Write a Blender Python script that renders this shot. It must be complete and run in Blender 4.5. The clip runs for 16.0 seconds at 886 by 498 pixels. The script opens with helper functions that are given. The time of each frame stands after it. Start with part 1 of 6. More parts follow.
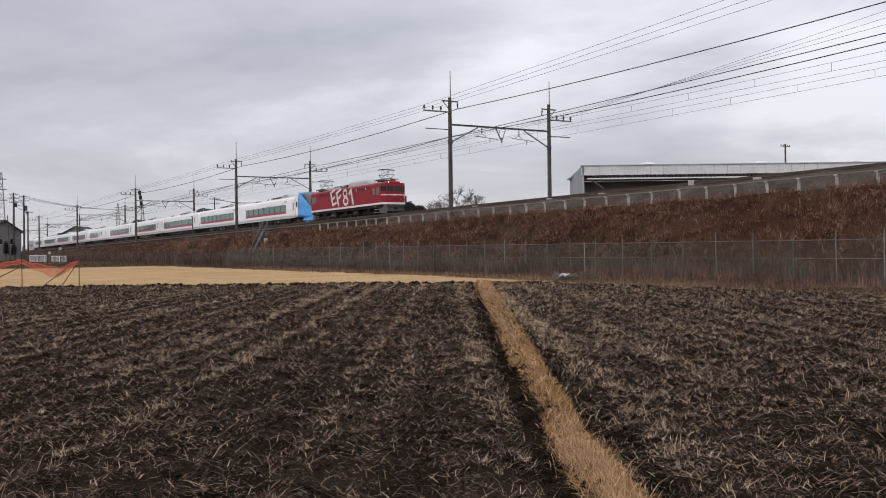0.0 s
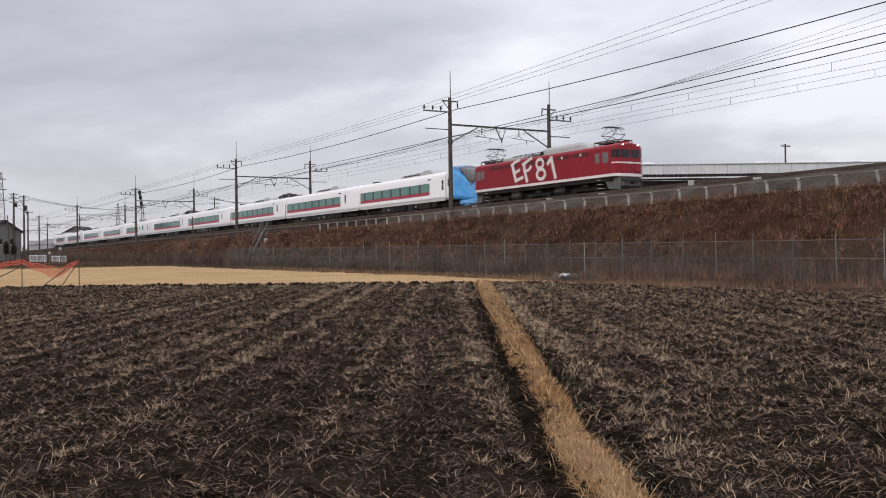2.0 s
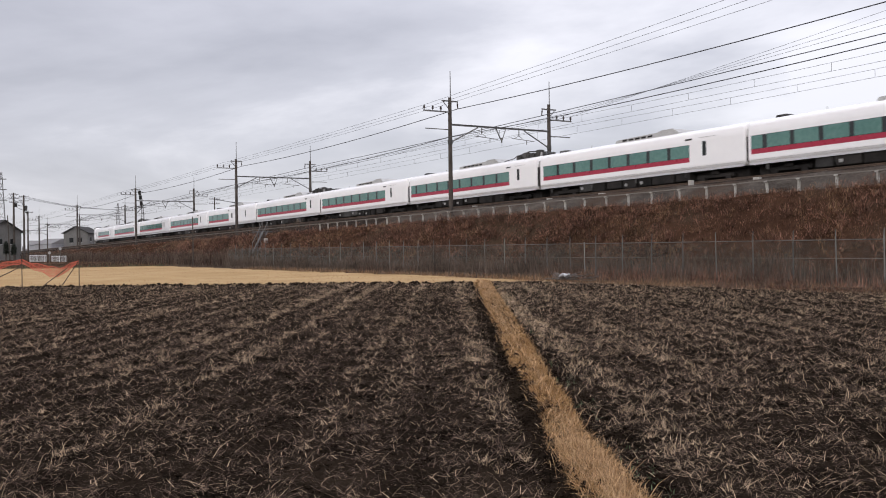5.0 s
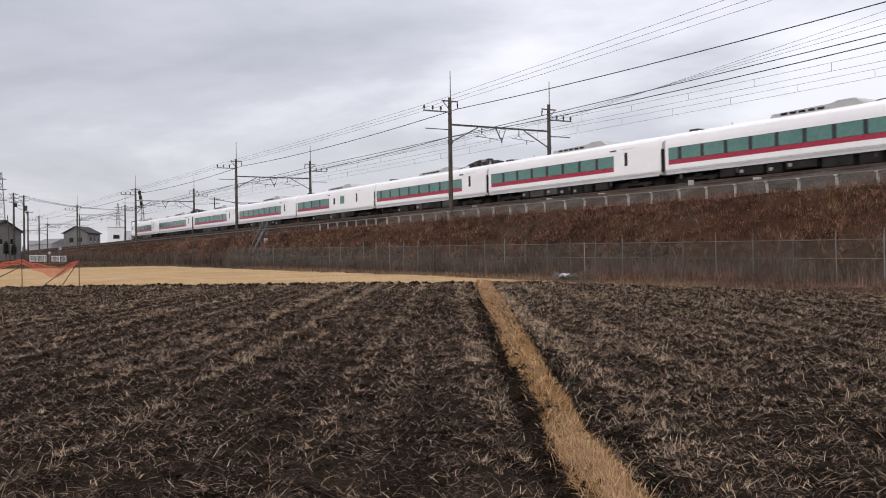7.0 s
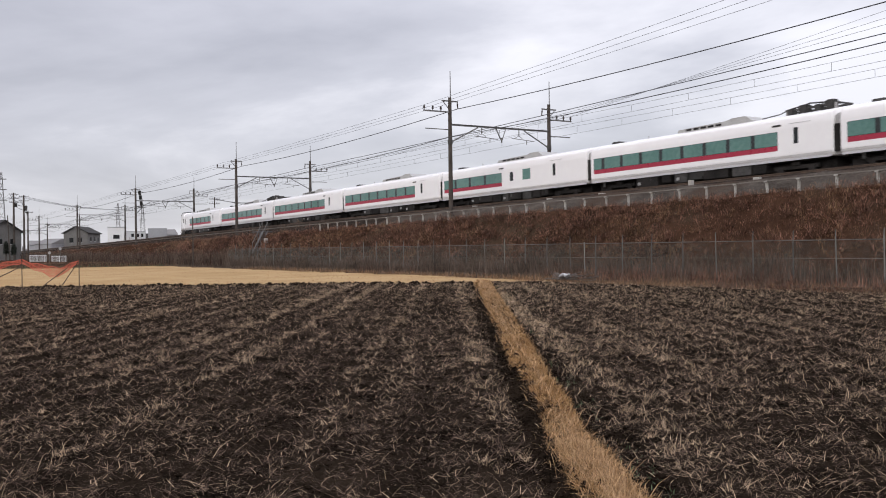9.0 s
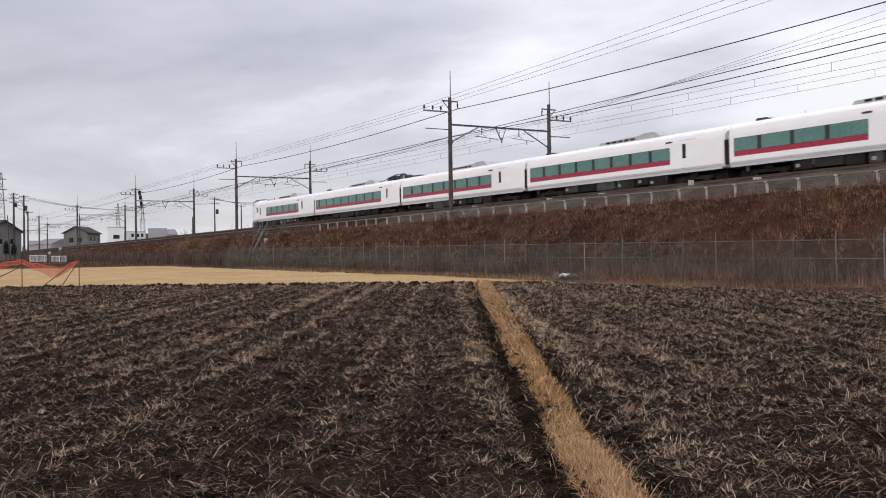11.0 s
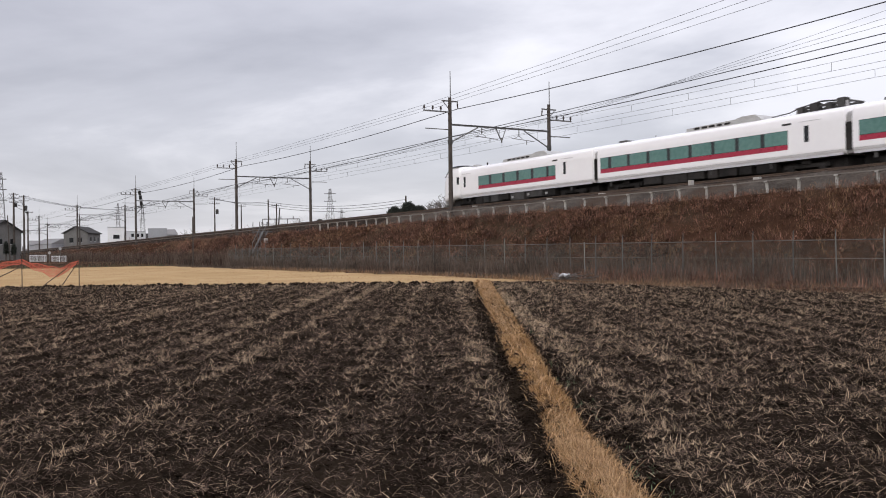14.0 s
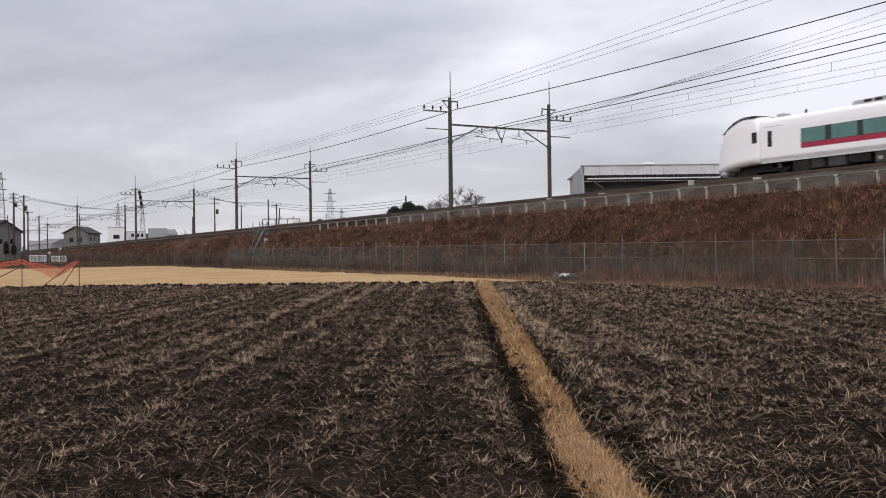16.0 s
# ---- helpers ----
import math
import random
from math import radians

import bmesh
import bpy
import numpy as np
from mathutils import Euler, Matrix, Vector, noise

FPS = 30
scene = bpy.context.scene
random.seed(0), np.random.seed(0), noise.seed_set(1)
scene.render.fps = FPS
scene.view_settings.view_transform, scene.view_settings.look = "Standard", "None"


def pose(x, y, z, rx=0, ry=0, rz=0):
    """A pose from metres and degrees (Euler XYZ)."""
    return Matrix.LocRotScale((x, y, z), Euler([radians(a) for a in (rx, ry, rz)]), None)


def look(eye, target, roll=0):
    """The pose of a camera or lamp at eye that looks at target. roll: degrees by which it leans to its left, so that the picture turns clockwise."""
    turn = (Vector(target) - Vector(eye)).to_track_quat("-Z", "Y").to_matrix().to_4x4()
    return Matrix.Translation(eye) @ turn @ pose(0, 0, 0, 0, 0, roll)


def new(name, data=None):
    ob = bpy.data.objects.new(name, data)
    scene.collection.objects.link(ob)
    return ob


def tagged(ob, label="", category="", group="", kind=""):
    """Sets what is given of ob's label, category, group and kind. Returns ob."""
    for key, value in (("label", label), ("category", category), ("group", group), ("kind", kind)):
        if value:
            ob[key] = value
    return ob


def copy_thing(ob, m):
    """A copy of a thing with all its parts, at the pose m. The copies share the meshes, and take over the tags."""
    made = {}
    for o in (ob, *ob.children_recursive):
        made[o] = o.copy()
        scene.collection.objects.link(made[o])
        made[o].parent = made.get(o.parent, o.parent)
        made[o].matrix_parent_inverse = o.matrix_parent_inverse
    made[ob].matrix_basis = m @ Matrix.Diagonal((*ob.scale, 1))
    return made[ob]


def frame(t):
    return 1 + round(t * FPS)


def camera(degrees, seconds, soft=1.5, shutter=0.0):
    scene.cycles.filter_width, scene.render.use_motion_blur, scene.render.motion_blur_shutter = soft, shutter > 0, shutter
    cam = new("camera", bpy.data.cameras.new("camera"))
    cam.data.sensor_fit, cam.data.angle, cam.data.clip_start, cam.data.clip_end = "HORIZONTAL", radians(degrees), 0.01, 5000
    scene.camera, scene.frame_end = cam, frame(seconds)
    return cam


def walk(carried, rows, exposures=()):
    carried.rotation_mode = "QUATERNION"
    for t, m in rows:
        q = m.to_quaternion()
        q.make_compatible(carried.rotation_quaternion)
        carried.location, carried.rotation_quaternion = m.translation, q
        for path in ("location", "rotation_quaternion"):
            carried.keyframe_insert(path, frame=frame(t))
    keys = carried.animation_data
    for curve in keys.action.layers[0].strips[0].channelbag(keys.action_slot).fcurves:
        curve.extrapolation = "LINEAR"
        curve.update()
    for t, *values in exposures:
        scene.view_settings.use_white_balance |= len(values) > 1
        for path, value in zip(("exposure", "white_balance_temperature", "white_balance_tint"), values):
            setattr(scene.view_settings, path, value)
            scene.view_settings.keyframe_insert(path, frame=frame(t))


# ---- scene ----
# World: the railway runs along X (the train goes towards +X), the field lies at z = 0.
cam = camera(50.49, 16.0, soft=1.0, shutter=0.25)
EYE = (0.0, 0.0, 1.65)
HEAD, PITCH = radians(31.968), radians(-0.078)
AIM = (EYE[0] - math.cos(HEAD) * math.cos(PITCH), EYE[1] + math.sin(HEAD) * math.cos(PITCH), EYE[2] + math.sin(PITCH))
walk(cam, [(0.0, look(EYE, AIM, -0.70)), (16.0, look(EYE, AIM, -0.70))], [(0.0, -0.12), (1.0, -0.12), (2.8, 0.0), (13.5, 0.0), (16.0, -0.06)])

# ---- light: overcast winter sky, brighter where the sun stands behind the cloud ----
SUN_AZ, SUN_EL = radians(-62), radians(28)      # from +X towards +Y
SUN_DIR = Vector((math.cos(SUN_EL) * math.cos(SUN_AZ), math.cos(SUN_EL) * math.sin(SUN_AZ), math.sin(SUN_EL)))


def make_world():
    w = bpy.data.worlds.new("overcast")
    scene.world = w
    w.use_nodes = True
    nt = w.node_tree
    nt.nodes.clear()
    n, ln = nt.nodes.new, nt.links.new

    def math_node(op, a, b=None, c=None):
        m = n("ShaderNodeMath")
        m.operation = op
        for i, v in enumerate((a, b, c)):
            if v is None:
                continue
            if isinstance(v, (int, float)):
                m.inputs[i].default_value = v
            else:
                ln(v, m.inputs[i])
        return m.outputs[0]

    sky = n("ShaderNodeTexSky")
    sky.sky_type, sky.sun_disc = "NISHITA", False
    sky.sun_elevation, sky.sun_rotation = SUN_EL, radians(90) - SUN_AZ
    tc = n("ShaderNodeTexCoord")
    sep = n("ShaderNodeSeparateXYZ")
    ln(tc.outputs["Generated"], sep.inputs[0])
    up = math_node("MAXIMUM", sep.outputs[2], 0.0)
    den = math_node("ADD", up, 0.16)
    comb = n("ShaderNodeCombineXYZ")
    ln(math_node("DIVIDE", sep.outputs[0], den), comb.inputs[0])
    ln(math_node("DIVIDE", sep.outputs[1], den), comb.inputs[1])
    big = n("ShaderNodeTexNoise")
    big.inputs["Scale"].default_value, big.inputs["Detail"].default_value, big.inputs["Roughness"].default_value = 0.85, 7, 0.55
    big.inputs["Distortion"].default_value = 0.3
    shift = n("ShaderNodeMapping")
    shift.inputs["Location"].default_value = CLOUD_SHIFT
    shift.inputs["Rotation"].default_value = (0, 0, radians(-32))
    shift.inputs["Scale"].default_value = (0.8, 0.8, 1)
    ln(comb.outputs[0], shift.inputs[0])
    ln(shift.outputs[0], big.inputs["Vector"])
    ramp = n("ShaderNodeValToRGB")
    ramp.color_ramp.elements[0].position, ramp.color_ramp.elements[0].color = 0.33, (0.40, 0.402, 0.462, 1)
    ramp.color_ramp.elements[1].position, ramp.color_ramp.elements[1].color = 0.66, (0.83, 0.82, 0.885, 1)
    mid = ramp.color_ramp.elements.new(0.5)
    mid.color = (0.545, 0.545, 0.612, 1)
    # the cloud is thickest to the west and thins to the north
    side = n("ShaderNodeVectorMath")
    side.operation = "DOT_PRODUCT"
    side.inputs[1].default_value = (0.53, 0.848, 0.0)
    ln(tc.outputs["Generated"], side.inputs[0])
    thin = math_node("MULTIPLY_ADD", side.outputs["Value"], 0.12, 0.0)
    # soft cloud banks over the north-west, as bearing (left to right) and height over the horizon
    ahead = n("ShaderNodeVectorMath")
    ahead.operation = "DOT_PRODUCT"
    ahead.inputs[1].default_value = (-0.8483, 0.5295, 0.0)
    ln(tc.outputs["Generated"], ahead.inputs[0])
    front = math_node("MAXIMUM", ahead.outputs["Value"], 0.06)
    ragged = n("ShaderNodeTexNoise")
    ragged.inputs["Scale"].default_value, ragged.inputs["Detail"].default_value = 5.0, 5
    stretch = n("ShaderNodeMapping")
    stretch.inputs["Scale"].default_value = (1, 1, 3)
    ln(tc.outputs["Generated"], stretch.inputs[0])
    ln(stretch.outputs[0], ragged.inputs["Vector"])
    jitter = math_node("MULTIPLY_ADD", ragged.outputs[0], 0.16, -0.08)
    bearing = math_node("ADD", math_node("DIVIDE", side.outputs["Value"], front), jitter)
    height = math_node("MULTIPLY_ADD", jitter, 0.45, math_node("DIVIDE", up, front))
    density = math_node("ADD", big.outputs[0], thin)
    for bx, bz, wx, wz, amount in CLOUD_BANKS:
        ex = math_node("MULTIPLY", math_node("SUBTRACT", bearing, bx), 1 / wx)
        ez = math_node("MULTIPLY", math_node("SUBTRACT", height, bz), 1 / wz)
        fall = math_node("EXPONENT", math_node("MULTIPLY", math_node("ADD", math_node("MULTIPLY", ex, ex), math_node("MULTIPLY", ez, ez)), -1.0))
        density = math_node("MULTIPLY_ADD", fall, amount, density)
    ln(density, ramp.inputs[0])
    # towards the horizon the cloud thins to a paler, even veil
    low = math_node("POWER", math_node("SUBTRACT", 1.0, up), 9.0)
    veil = n("ShaderNodeMixRGB")
    veil.inputs[2].default_value = (0.80, 0.787, 0.825, 1)
    ln(math_node("MULTIPLY", low, 0.46), veil.inputs[0])
    ln(ramp.outputs[0], veil.inputs[1])
    # an overcast dome is brighter overhead than along the horizon
    lift = math_node("MULTIPLY_ADD", math_node("POWER", up, 1.7), 2.2, 1.0)
    add = n("ShaderNodeVectorMath")
    add.operation = "SCALE"
    ln(veil.outputs[0], add.inputs[0])
    ln(lift, add.inputs["Scale"])
    clear = n("ShaderNodeMixRGB")
    clear.blend_type = "ADD"
    clear.inputs[0].default_value = 0.012
    ln(add.outputs[0], clear.inputs[1])
    ln(sky.outputs[0], clear.inputs[2])
    bg = n("ShaderNodeBackground")
    bg.inputs["Strength"].default_value = 0.98
    ln(clear.outputs[0], bg.inputs["Color"])
    out = n("ShaderNodeOutputWorld")
    ln(bg.outputs[0], out.inputs[0])


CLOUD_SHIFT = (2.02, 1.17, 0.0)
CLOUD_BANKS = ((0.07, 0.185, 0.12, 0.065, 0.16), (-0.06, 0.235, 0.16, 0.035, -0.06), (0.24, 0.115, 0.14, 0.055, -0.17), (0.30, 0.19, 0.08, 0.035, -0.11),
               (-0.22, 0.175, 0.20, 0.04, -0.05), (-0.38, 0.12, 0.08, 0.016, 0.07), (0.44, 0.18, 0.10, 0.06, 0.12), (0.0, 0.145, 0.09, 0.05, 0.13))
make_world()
lamp = new("sun", bpy.data.lights.new("sun", "SUN"))
lamp.data.energy, lamp.data.angle, lamp.data.color = 1.35, radians(40), (1.0, 0.96, 0.9)
lamp.matrix_basis = look(SUN_DIR * 100, (0, 0, 0))
scene.view_settings.exposure = 0.0


# ---- materials ----
def surf(name, c1, c2, scale=3.0, rough=0.8, bump=0.1, metal=0.0, fine=8.0, island=0.0, rand=0.0, contrast=(0.35, 0.65), spec=0.5, bump_dist=0.02, dirt=None, coat=0.0):
    """Two colours mixed by noise at two scales, with relief; island/rand: variation of value from piece to piece."""
    m = bpy.data.materials.new(name)
    m.use_nodes = True
    nt = m.node_tree
    n, ln = nt.nodes.new, nt.links.new
    b = nt.nodes["Principled BSDF"]
    tc = n("ShaderNodeTexCoord")
    a = n("ShaderNodeTexNoise")
    a.inputs["Scale"].default_value, a.inputs["Detail"].default_value = scale, 5
    f = n("ShaderNodeTexNoise")
    f.inputs["Scale"].default_value, f.inputs["Detail"].default_value = scale * fine, 4
    ln(tc.outputs["Object"], a.inputs["Vector"])
    ln(tc.outputs["Object"], f.inputs["Vector"])
    mx = n("ShaderNodeMath")
    mx.operation = "MULTIPLY_ADD"
    mx.inputs[1].default_value, mx.inputs[2].default_value = 0.45, 0.0
    ln(f.outputs[0], mx.inputs[0])
    sm = n("ShaderNodeMath")
    sm.operation = "MULTIPLY_ADD"
    sm.inputs[1].default_value = 0.55
    ln(a.outputs[0], sm.inputs[0])
    ln(mx.outputs[0], sm.inputs[2])
    r = n("ShaderNodeValToRGB")
    r.color_ramp.elements[0].position, r.color_ramp.elements[0].color = contrast[0], (*c1, 1)
    r.color_ramp.elements[1].position, r.color_ramp.elements[1].color = contrast[1], (*c2, 1)
    ln(sm.outputs[0], r.inputs[0])
    col = r.outputs[0]
    for amount, node, sock in ((island, "ShaderNodeNewGeometry", "Random Per Island"), (rand, "ShaderNodeObjectInfo", "Random")):
        if amount:
            g = n(node)
            v = n("ShaderNodeMapRange")
            v.inputs["To Min"].default_value, v.inputs["To Max"].default_value = 1 - amount, 1 + amount
            ln(g.outputs[sock], v.inputs["Value"])
            h = n("ShaderNodeHueSaturation")
            ln(v.outputs[0], h.inputs["Value"])
            ln(col, h.inputs["Color"])
            col = h.outputs[0]
    if dirt:
        d = n("ShaderNodeTexNoise")
        d.inputs["Scale"].default_value, d.inputs["Detail"].default_value = dirt[1], 6
        ln(tc.outputs["Object"], d.inputs["Vector"])
        dr = n("ShaderNodeValToRGB")
        dr.color_ramp.elements[0].position, dr.color_ramp.elements[1].position = dirt[2], dirt[2] + 0.2
        ln(d.outputs[0], dr.inputs[0])
        q = n("ShaderNodeMixRGB")
        q.inputs[2].default_value = (*dirt[0], 1)
        ln(dr.outputs[0], q.inputs[0])
        ln(col, q.inputs[1])
        col = q.outputs[0]
    ln(col, b.inputs["Base Color"])
    b.inputs["Metallic"].default_value = metal
    b.inputs["Specular IOR Level"].default_value = spec
    b.inputs["Coat Weight"].default_value = coat
    rr = n("ShaderNodeMapRange")
    rr.inputs["To Min"].default_value, rr.inputs["To Max"].default_value = max(rough - 0.1, 0.02), min(rough + 0.1, 1)
    ln(f.outputs[0], rr.inputs["Value"])
    ln(rr.outputs[0], b.inputs["Roughness"])
    if bump:
        bp = n("ShaderNodeBump")
        bp.inputs["Strength"].default_value, bp.inputs["Distance"].default_value = bump, bump_dist
        ln(sm.outputs[0], bp.inputs["Height"])
        ln(bp.outputs[0], b.inputs["Normal"])
    return m


def glow_mat(name, colour, strength):
    m = bpy.data.materials.new(name)
    m.use_nodes = True
    b = m.node_tree.nodes["Principled BSDF"]
    b.inputs["Base Color"].default_value = (*colour, 1)
    b.inputs["Emission Color"].default_value = (*colour, 1)
    b.inputs["Emission Strength"].default_value = strength
    return m


SOIL = surf("dark_soil", (0.005, 0.0036, 0.0028), (0.024, 0.017, 0.0125), 2.2, 0.95, 1.0, fine=16, spec=0.0, bump_dist=0.06, dirt=((0.031, 0.022, 0.0155), 0.5, 0.56))
STRAW = surf("dry_straw", (0.195, 0.138, 0.096), (0.55, 0.408, 0.275), 2.0, 0.9, 0.0, island=0.6, spec=0.02)
STRAW_DARK = surf("weathered_straw", (0.036, 0.0245, 0.0188), (0.140, 0.097, 0.073), 2.0, 0.9, 0.0, island=0.7, spec=0.02)
GOLD = surf("golden_dry_grass", (0.215, 0.115, 0.05), (0.42, 0.255, 0.12), 1.5, 0.9, 0.0, island=0.5, spec=0.05)
LAWN = surf("beige_dry_lawn", (0.31, 0.208, 0.107), (0.425, 0.298, 0.164), 0.35, 0.95, 0.5, fine=30, spec=0.0, dirt=((0.30, 0.20, 0.10), 0.08, 0.52))
RUST = surf("red_brown_dry_weeds", (0.082, 0.042, 0.031), (0.275, 0.150, 0.106), 0.3, 0.9, 0.0, island=0.55, spec=0.05, fine=4, contrast=(0.38, 0.62))
TAWNY = surf("tawny_dry_weeds", (0.14, 0.085, 0.05), (0.27, 0.17, 0.10), 0.4, 0.9, 0.0, island=0.5, spec=0.05)
REED = surf("grey_brown_reeds", (0.055, 0.042, 0.034), (0.17, 0.130, 0.103), 0.5, 0.9, 0.0, island=0.55, spec=0.05)
BANK = surf("weedy_bank_soil", (0.022, 0.012, 0.008), (0.065, 0.034, 0.021), 0.4, 0.95, 0.7, fine=12, spec=0.0, bump_dist=0.1, dirt=((0.055, 0.042, 0.028), 0.12, 0.55))
SPROUT = surf("green_weed", (0.035, 0.06, 0.025), (0.07, 0.10, 0.045), 3, 0.8, 0.0, island=0.4)
BALLAST = surf("ballast", (0.012, 0.0095, 0.008), (0.055, 0.043, 0.036), 9.0, 0.95, 1.0, fine=4, spec=0.0, bump_dist=0.05)
TROUGH = surf("dusty_cable_trough", (0.13, 0.117, 0.104), (0.21, 0.19, 0.17), 1.5, 0.9, 0.2, spec=0.1)
SLEEPER = surf("stained_sleepers", (0.06, 0.05, 0.043), (0.12, 0.10, 0.088), 1.5, 0.9, 0.3, spec=0.05)
CONCRETE = surf("grey_concrete", (0.28, 0.265, 0.24), (0.42, 0.40, 0.37), 1.5, 0.85, 0.25, rand=0.15, dirt=((0.16, 0.14, 0.12), 1.3, 0.55))
POLE = surf("weathered_pole", (0.05, 0.041, 0.036), (0.10, 0.084, 0.073), 2.0, 0.85, 0.25, rand=0.1, spec=0.2)
STEEL = surf("galvanised_steel", (0.11, 0.105, 0.10), (0.19, 0.185, 0.18), 4.0, 0.6, 0.1, metal=0.3)
STAIRSTEEL = surf("dull_grey_steel", (0.06, 0.058, 0.055), (0.12, 0.115, 0.11), 3.0, 0.75, 0.1)
DARKSTEEL = surf("dark_steel", (0.03, 0.029, 0.028), (0.065, 0.06, 0.056), 4.0, 0.6, 0.1, metal=0.2)
RUSTY = surf("brown_rail_steel", (0.06, 0.04, 0.03), (0.12, 0.08, 0.055), 4.0, 0.7, 0.1, metal=0.3)
WIRE = surf("dark_wire", (0.03, 0.03, 0.032), (0.05, 0.05, 0.052), 4.0, 0.6, 0.0)
PORCELAIN = surf("brown_porcelain", (0.03, 0.022, 0.02), (0.05, 0.035, 0.03), 4.0, 0.3, 0.0)
FENCE = surf("dull_green_grey_fence_steel", (0.085, 0.085, 0.08), (0.19, 0.19, 0.175), 0.6, 0.8, 0.1, rand=0.45)
NETGREEN = surf("grey_green_wire", (0.05, 0.062, 0.055), (0.10, 0.118, 0.105), 3.0, 0.8, 0.0)
WHITE = surf("glossy_white_train_paint", (0.84, 0.815, 0.815), (0.88, 0.86, 0.855), 0.4, 0.22, 0.02, fine=6, coat=0.3)
# greyed white: the shading low on the white car sides, put into the colour
SILL = surf("grey_lower_body_paint", (0.46, 0.45, 0.46), (0.54, 0.53, 0.54), 0.8, 0.4, 0.02)
STRIPE = surf("crimson_train_stripe", (0.33, 0.018, 0.045), (0.38, 0.025, 0.055), 0.6, 0.3, 0.0)
BLACKBAND = surf("black_window_band", (0.016, 0.02, 0.02), (0.026, 0.03, 0.03), 1.0, 0.15, 0.0)
TEAL = surf("green_tinted_glass", (0.07, 0.165, 0.142), (0.115, 0.23, 0.197), 0.5, 0.08, 0.0, spec=0.6)
DARKGLASS = surf("dark_glass", (0.010, 0.011, 0.012), (0.025, 0.026, 0.027), 0.8, 0.12, 0.0, spec=0.3)
GANGWAY = surf("grey_gangway_rubber", (0.24, 0.23, 0.23), (0.34, 0.33, 0.32), 2.0, 0.7, 0.1)
UNDER = surf("grimy_underframe", (0.008, 0.0075, 0.007), (0.032, 0.028, 0.026), 1.2, 0.85, 0.3, rand=0.4, spec=0.2)
UNDERGREY = surf("dusty_grey_box", (0.035, 0.033, 0.032), (0.075, 0.071, 0.068), 1.5, 0.8, 0.2, rand=0.4, spec=0.2)
SKIRT = surf("dusty_grey_skirt", (0.085, 0.082, 0.08), (0.15, 0.145, 0.14), 1.5, 0.8, 0.1, spec=0.2)
ROOFGREY = surf("grey_roof_equipment", (0.34, 0.335, 0.33), (0.46, 0.455, 0.445), 1.2, 0.6, 0.1, dirt=((0.2, 0.19, 0.18), 1.2, 0.58))
RED = surf("crimson_loco_paint", (0.215, 0.011, 0.019), (0.265, 0.015, 0.024), 0.6, 0.42, 0.03, fine=10, dirt=((0.12, 0.010, 0.014), 1.1, 0.6), spec=0.25)
CREAM = surf("off_white_lining", (0.62, 0.58, 0.56), (0.74, 0.71, 0.69), 1.2, 0.5, 0.0, dirt=((0.42, 0.33, 0.31), 2.5, 0.6))
LOUVRE = surf("dark_louvre", (0.075, 0.010, 0.013), (0.13, 0.014, 0.018), 6, 0.6, 0.3)
BLUE = surf("blue_vinyl_sheet", (0.05, 0.27, 0.66), (0.10, 0.42, 0.80), 0.9, 0.3, 0.4, fine=3, coat=0.25, bump_dist=0.1)
PALEBLUE = surf("pale_blue_skirt_sheet", (0.08, 0.24, 0.52), (0.14, 0.35, 0.64), 1.2, 0.4, 0.3)
SMOKE = surf("smoky_windscreen", (0.055, 0.055, 0.057), (0.13, 0.125, 0.12), 0.7, 0.2, 0.0, spec=0.3)
SKYROPE = surf("pale_blue_rope", (0.22, 0.45, 0.72), (0.30, 0.55, 0.80), 3, 0.6, 0.0)
VEILED = surf("blue_sheet_over_dark_glass", (0.02, 0.10, 0.26), (0.045, 0.19, 0.40), 0.8, 0.25, 0.2, coat=0.3)
GRAVEL = surf("dusty_gravel", (0.030, 0.025, 0.021), (0.105, 0.090, 0.078), 0.6, 0.95, 0.8, fine=14, spec=0.0, bump_dist=0.05, dirt=((0.06, 0.042, 0.032), 0.25, 0.46))
LAMPWHITE = glow_mat("lit_headlamp", (1.0, 0.97, 0.92), 2.5)
DOORGLASS = surf("dull_cab_glass", (0.10, 0.085, 0.085), (0.17, 0.15, 0.15), 1.5, 0.3, 0.0)
CLAD = surf("pale_metal_cladding", (0.50, 0.505, 0.51), (0.58, 0.585, 0.59), 0.3, 0.6, 0.05, dirt=((0.36, 0.34, 0.33), 0.25, 0.6))
CLADGREY = surf("grey_metal_cladding", (0.27, 0.275, 0.285), (0.34, 0.345, 0.355), 0.3, 0.6, 0.05)
SHEDWALL = surf("grey_brown_shed_wall", (0.13, 0.127, 0.125), (0.19, 0.186, 0.183), 0.4, 0.8, 0.1)
DARKTILE = surf("dark_roof_tile", (0.03, 0.029, 0.029), (0.06, 0.057, 0.055), 1.5, 0.85, 0.3, rand=0.1, spec=0.1)
PLASTER = surf("weathered_plaster", (0.13, 0.125, 0.12), (0.19, 0.183, 0.175), 0.5, 0.9, 0.1, spec=0.1)
WHITEWALL = surf("white_render_wall", (0.70, 0.70, 0.69), (0.78, 0.78, 0.77), 0.4, 0.8, 0.05)
BARK = surf("grey_bark", (0.07, 0.058, 0.05), (0.125, 0.105, 0.09), 3, 0.9, 0.3)
TWIG = surf("grey_brown_twigs", (0.10, 0.085, 0.075), (0.16, 0.135, 0.115), 3, 0.9, 0.0)
EVERGREEN = surf("dark_evergreen_leaves", (0.02, 0.026, 0.02), (0.05, 0.058, 0.045), 0.8, 0.8, 0.0, island=0.5)
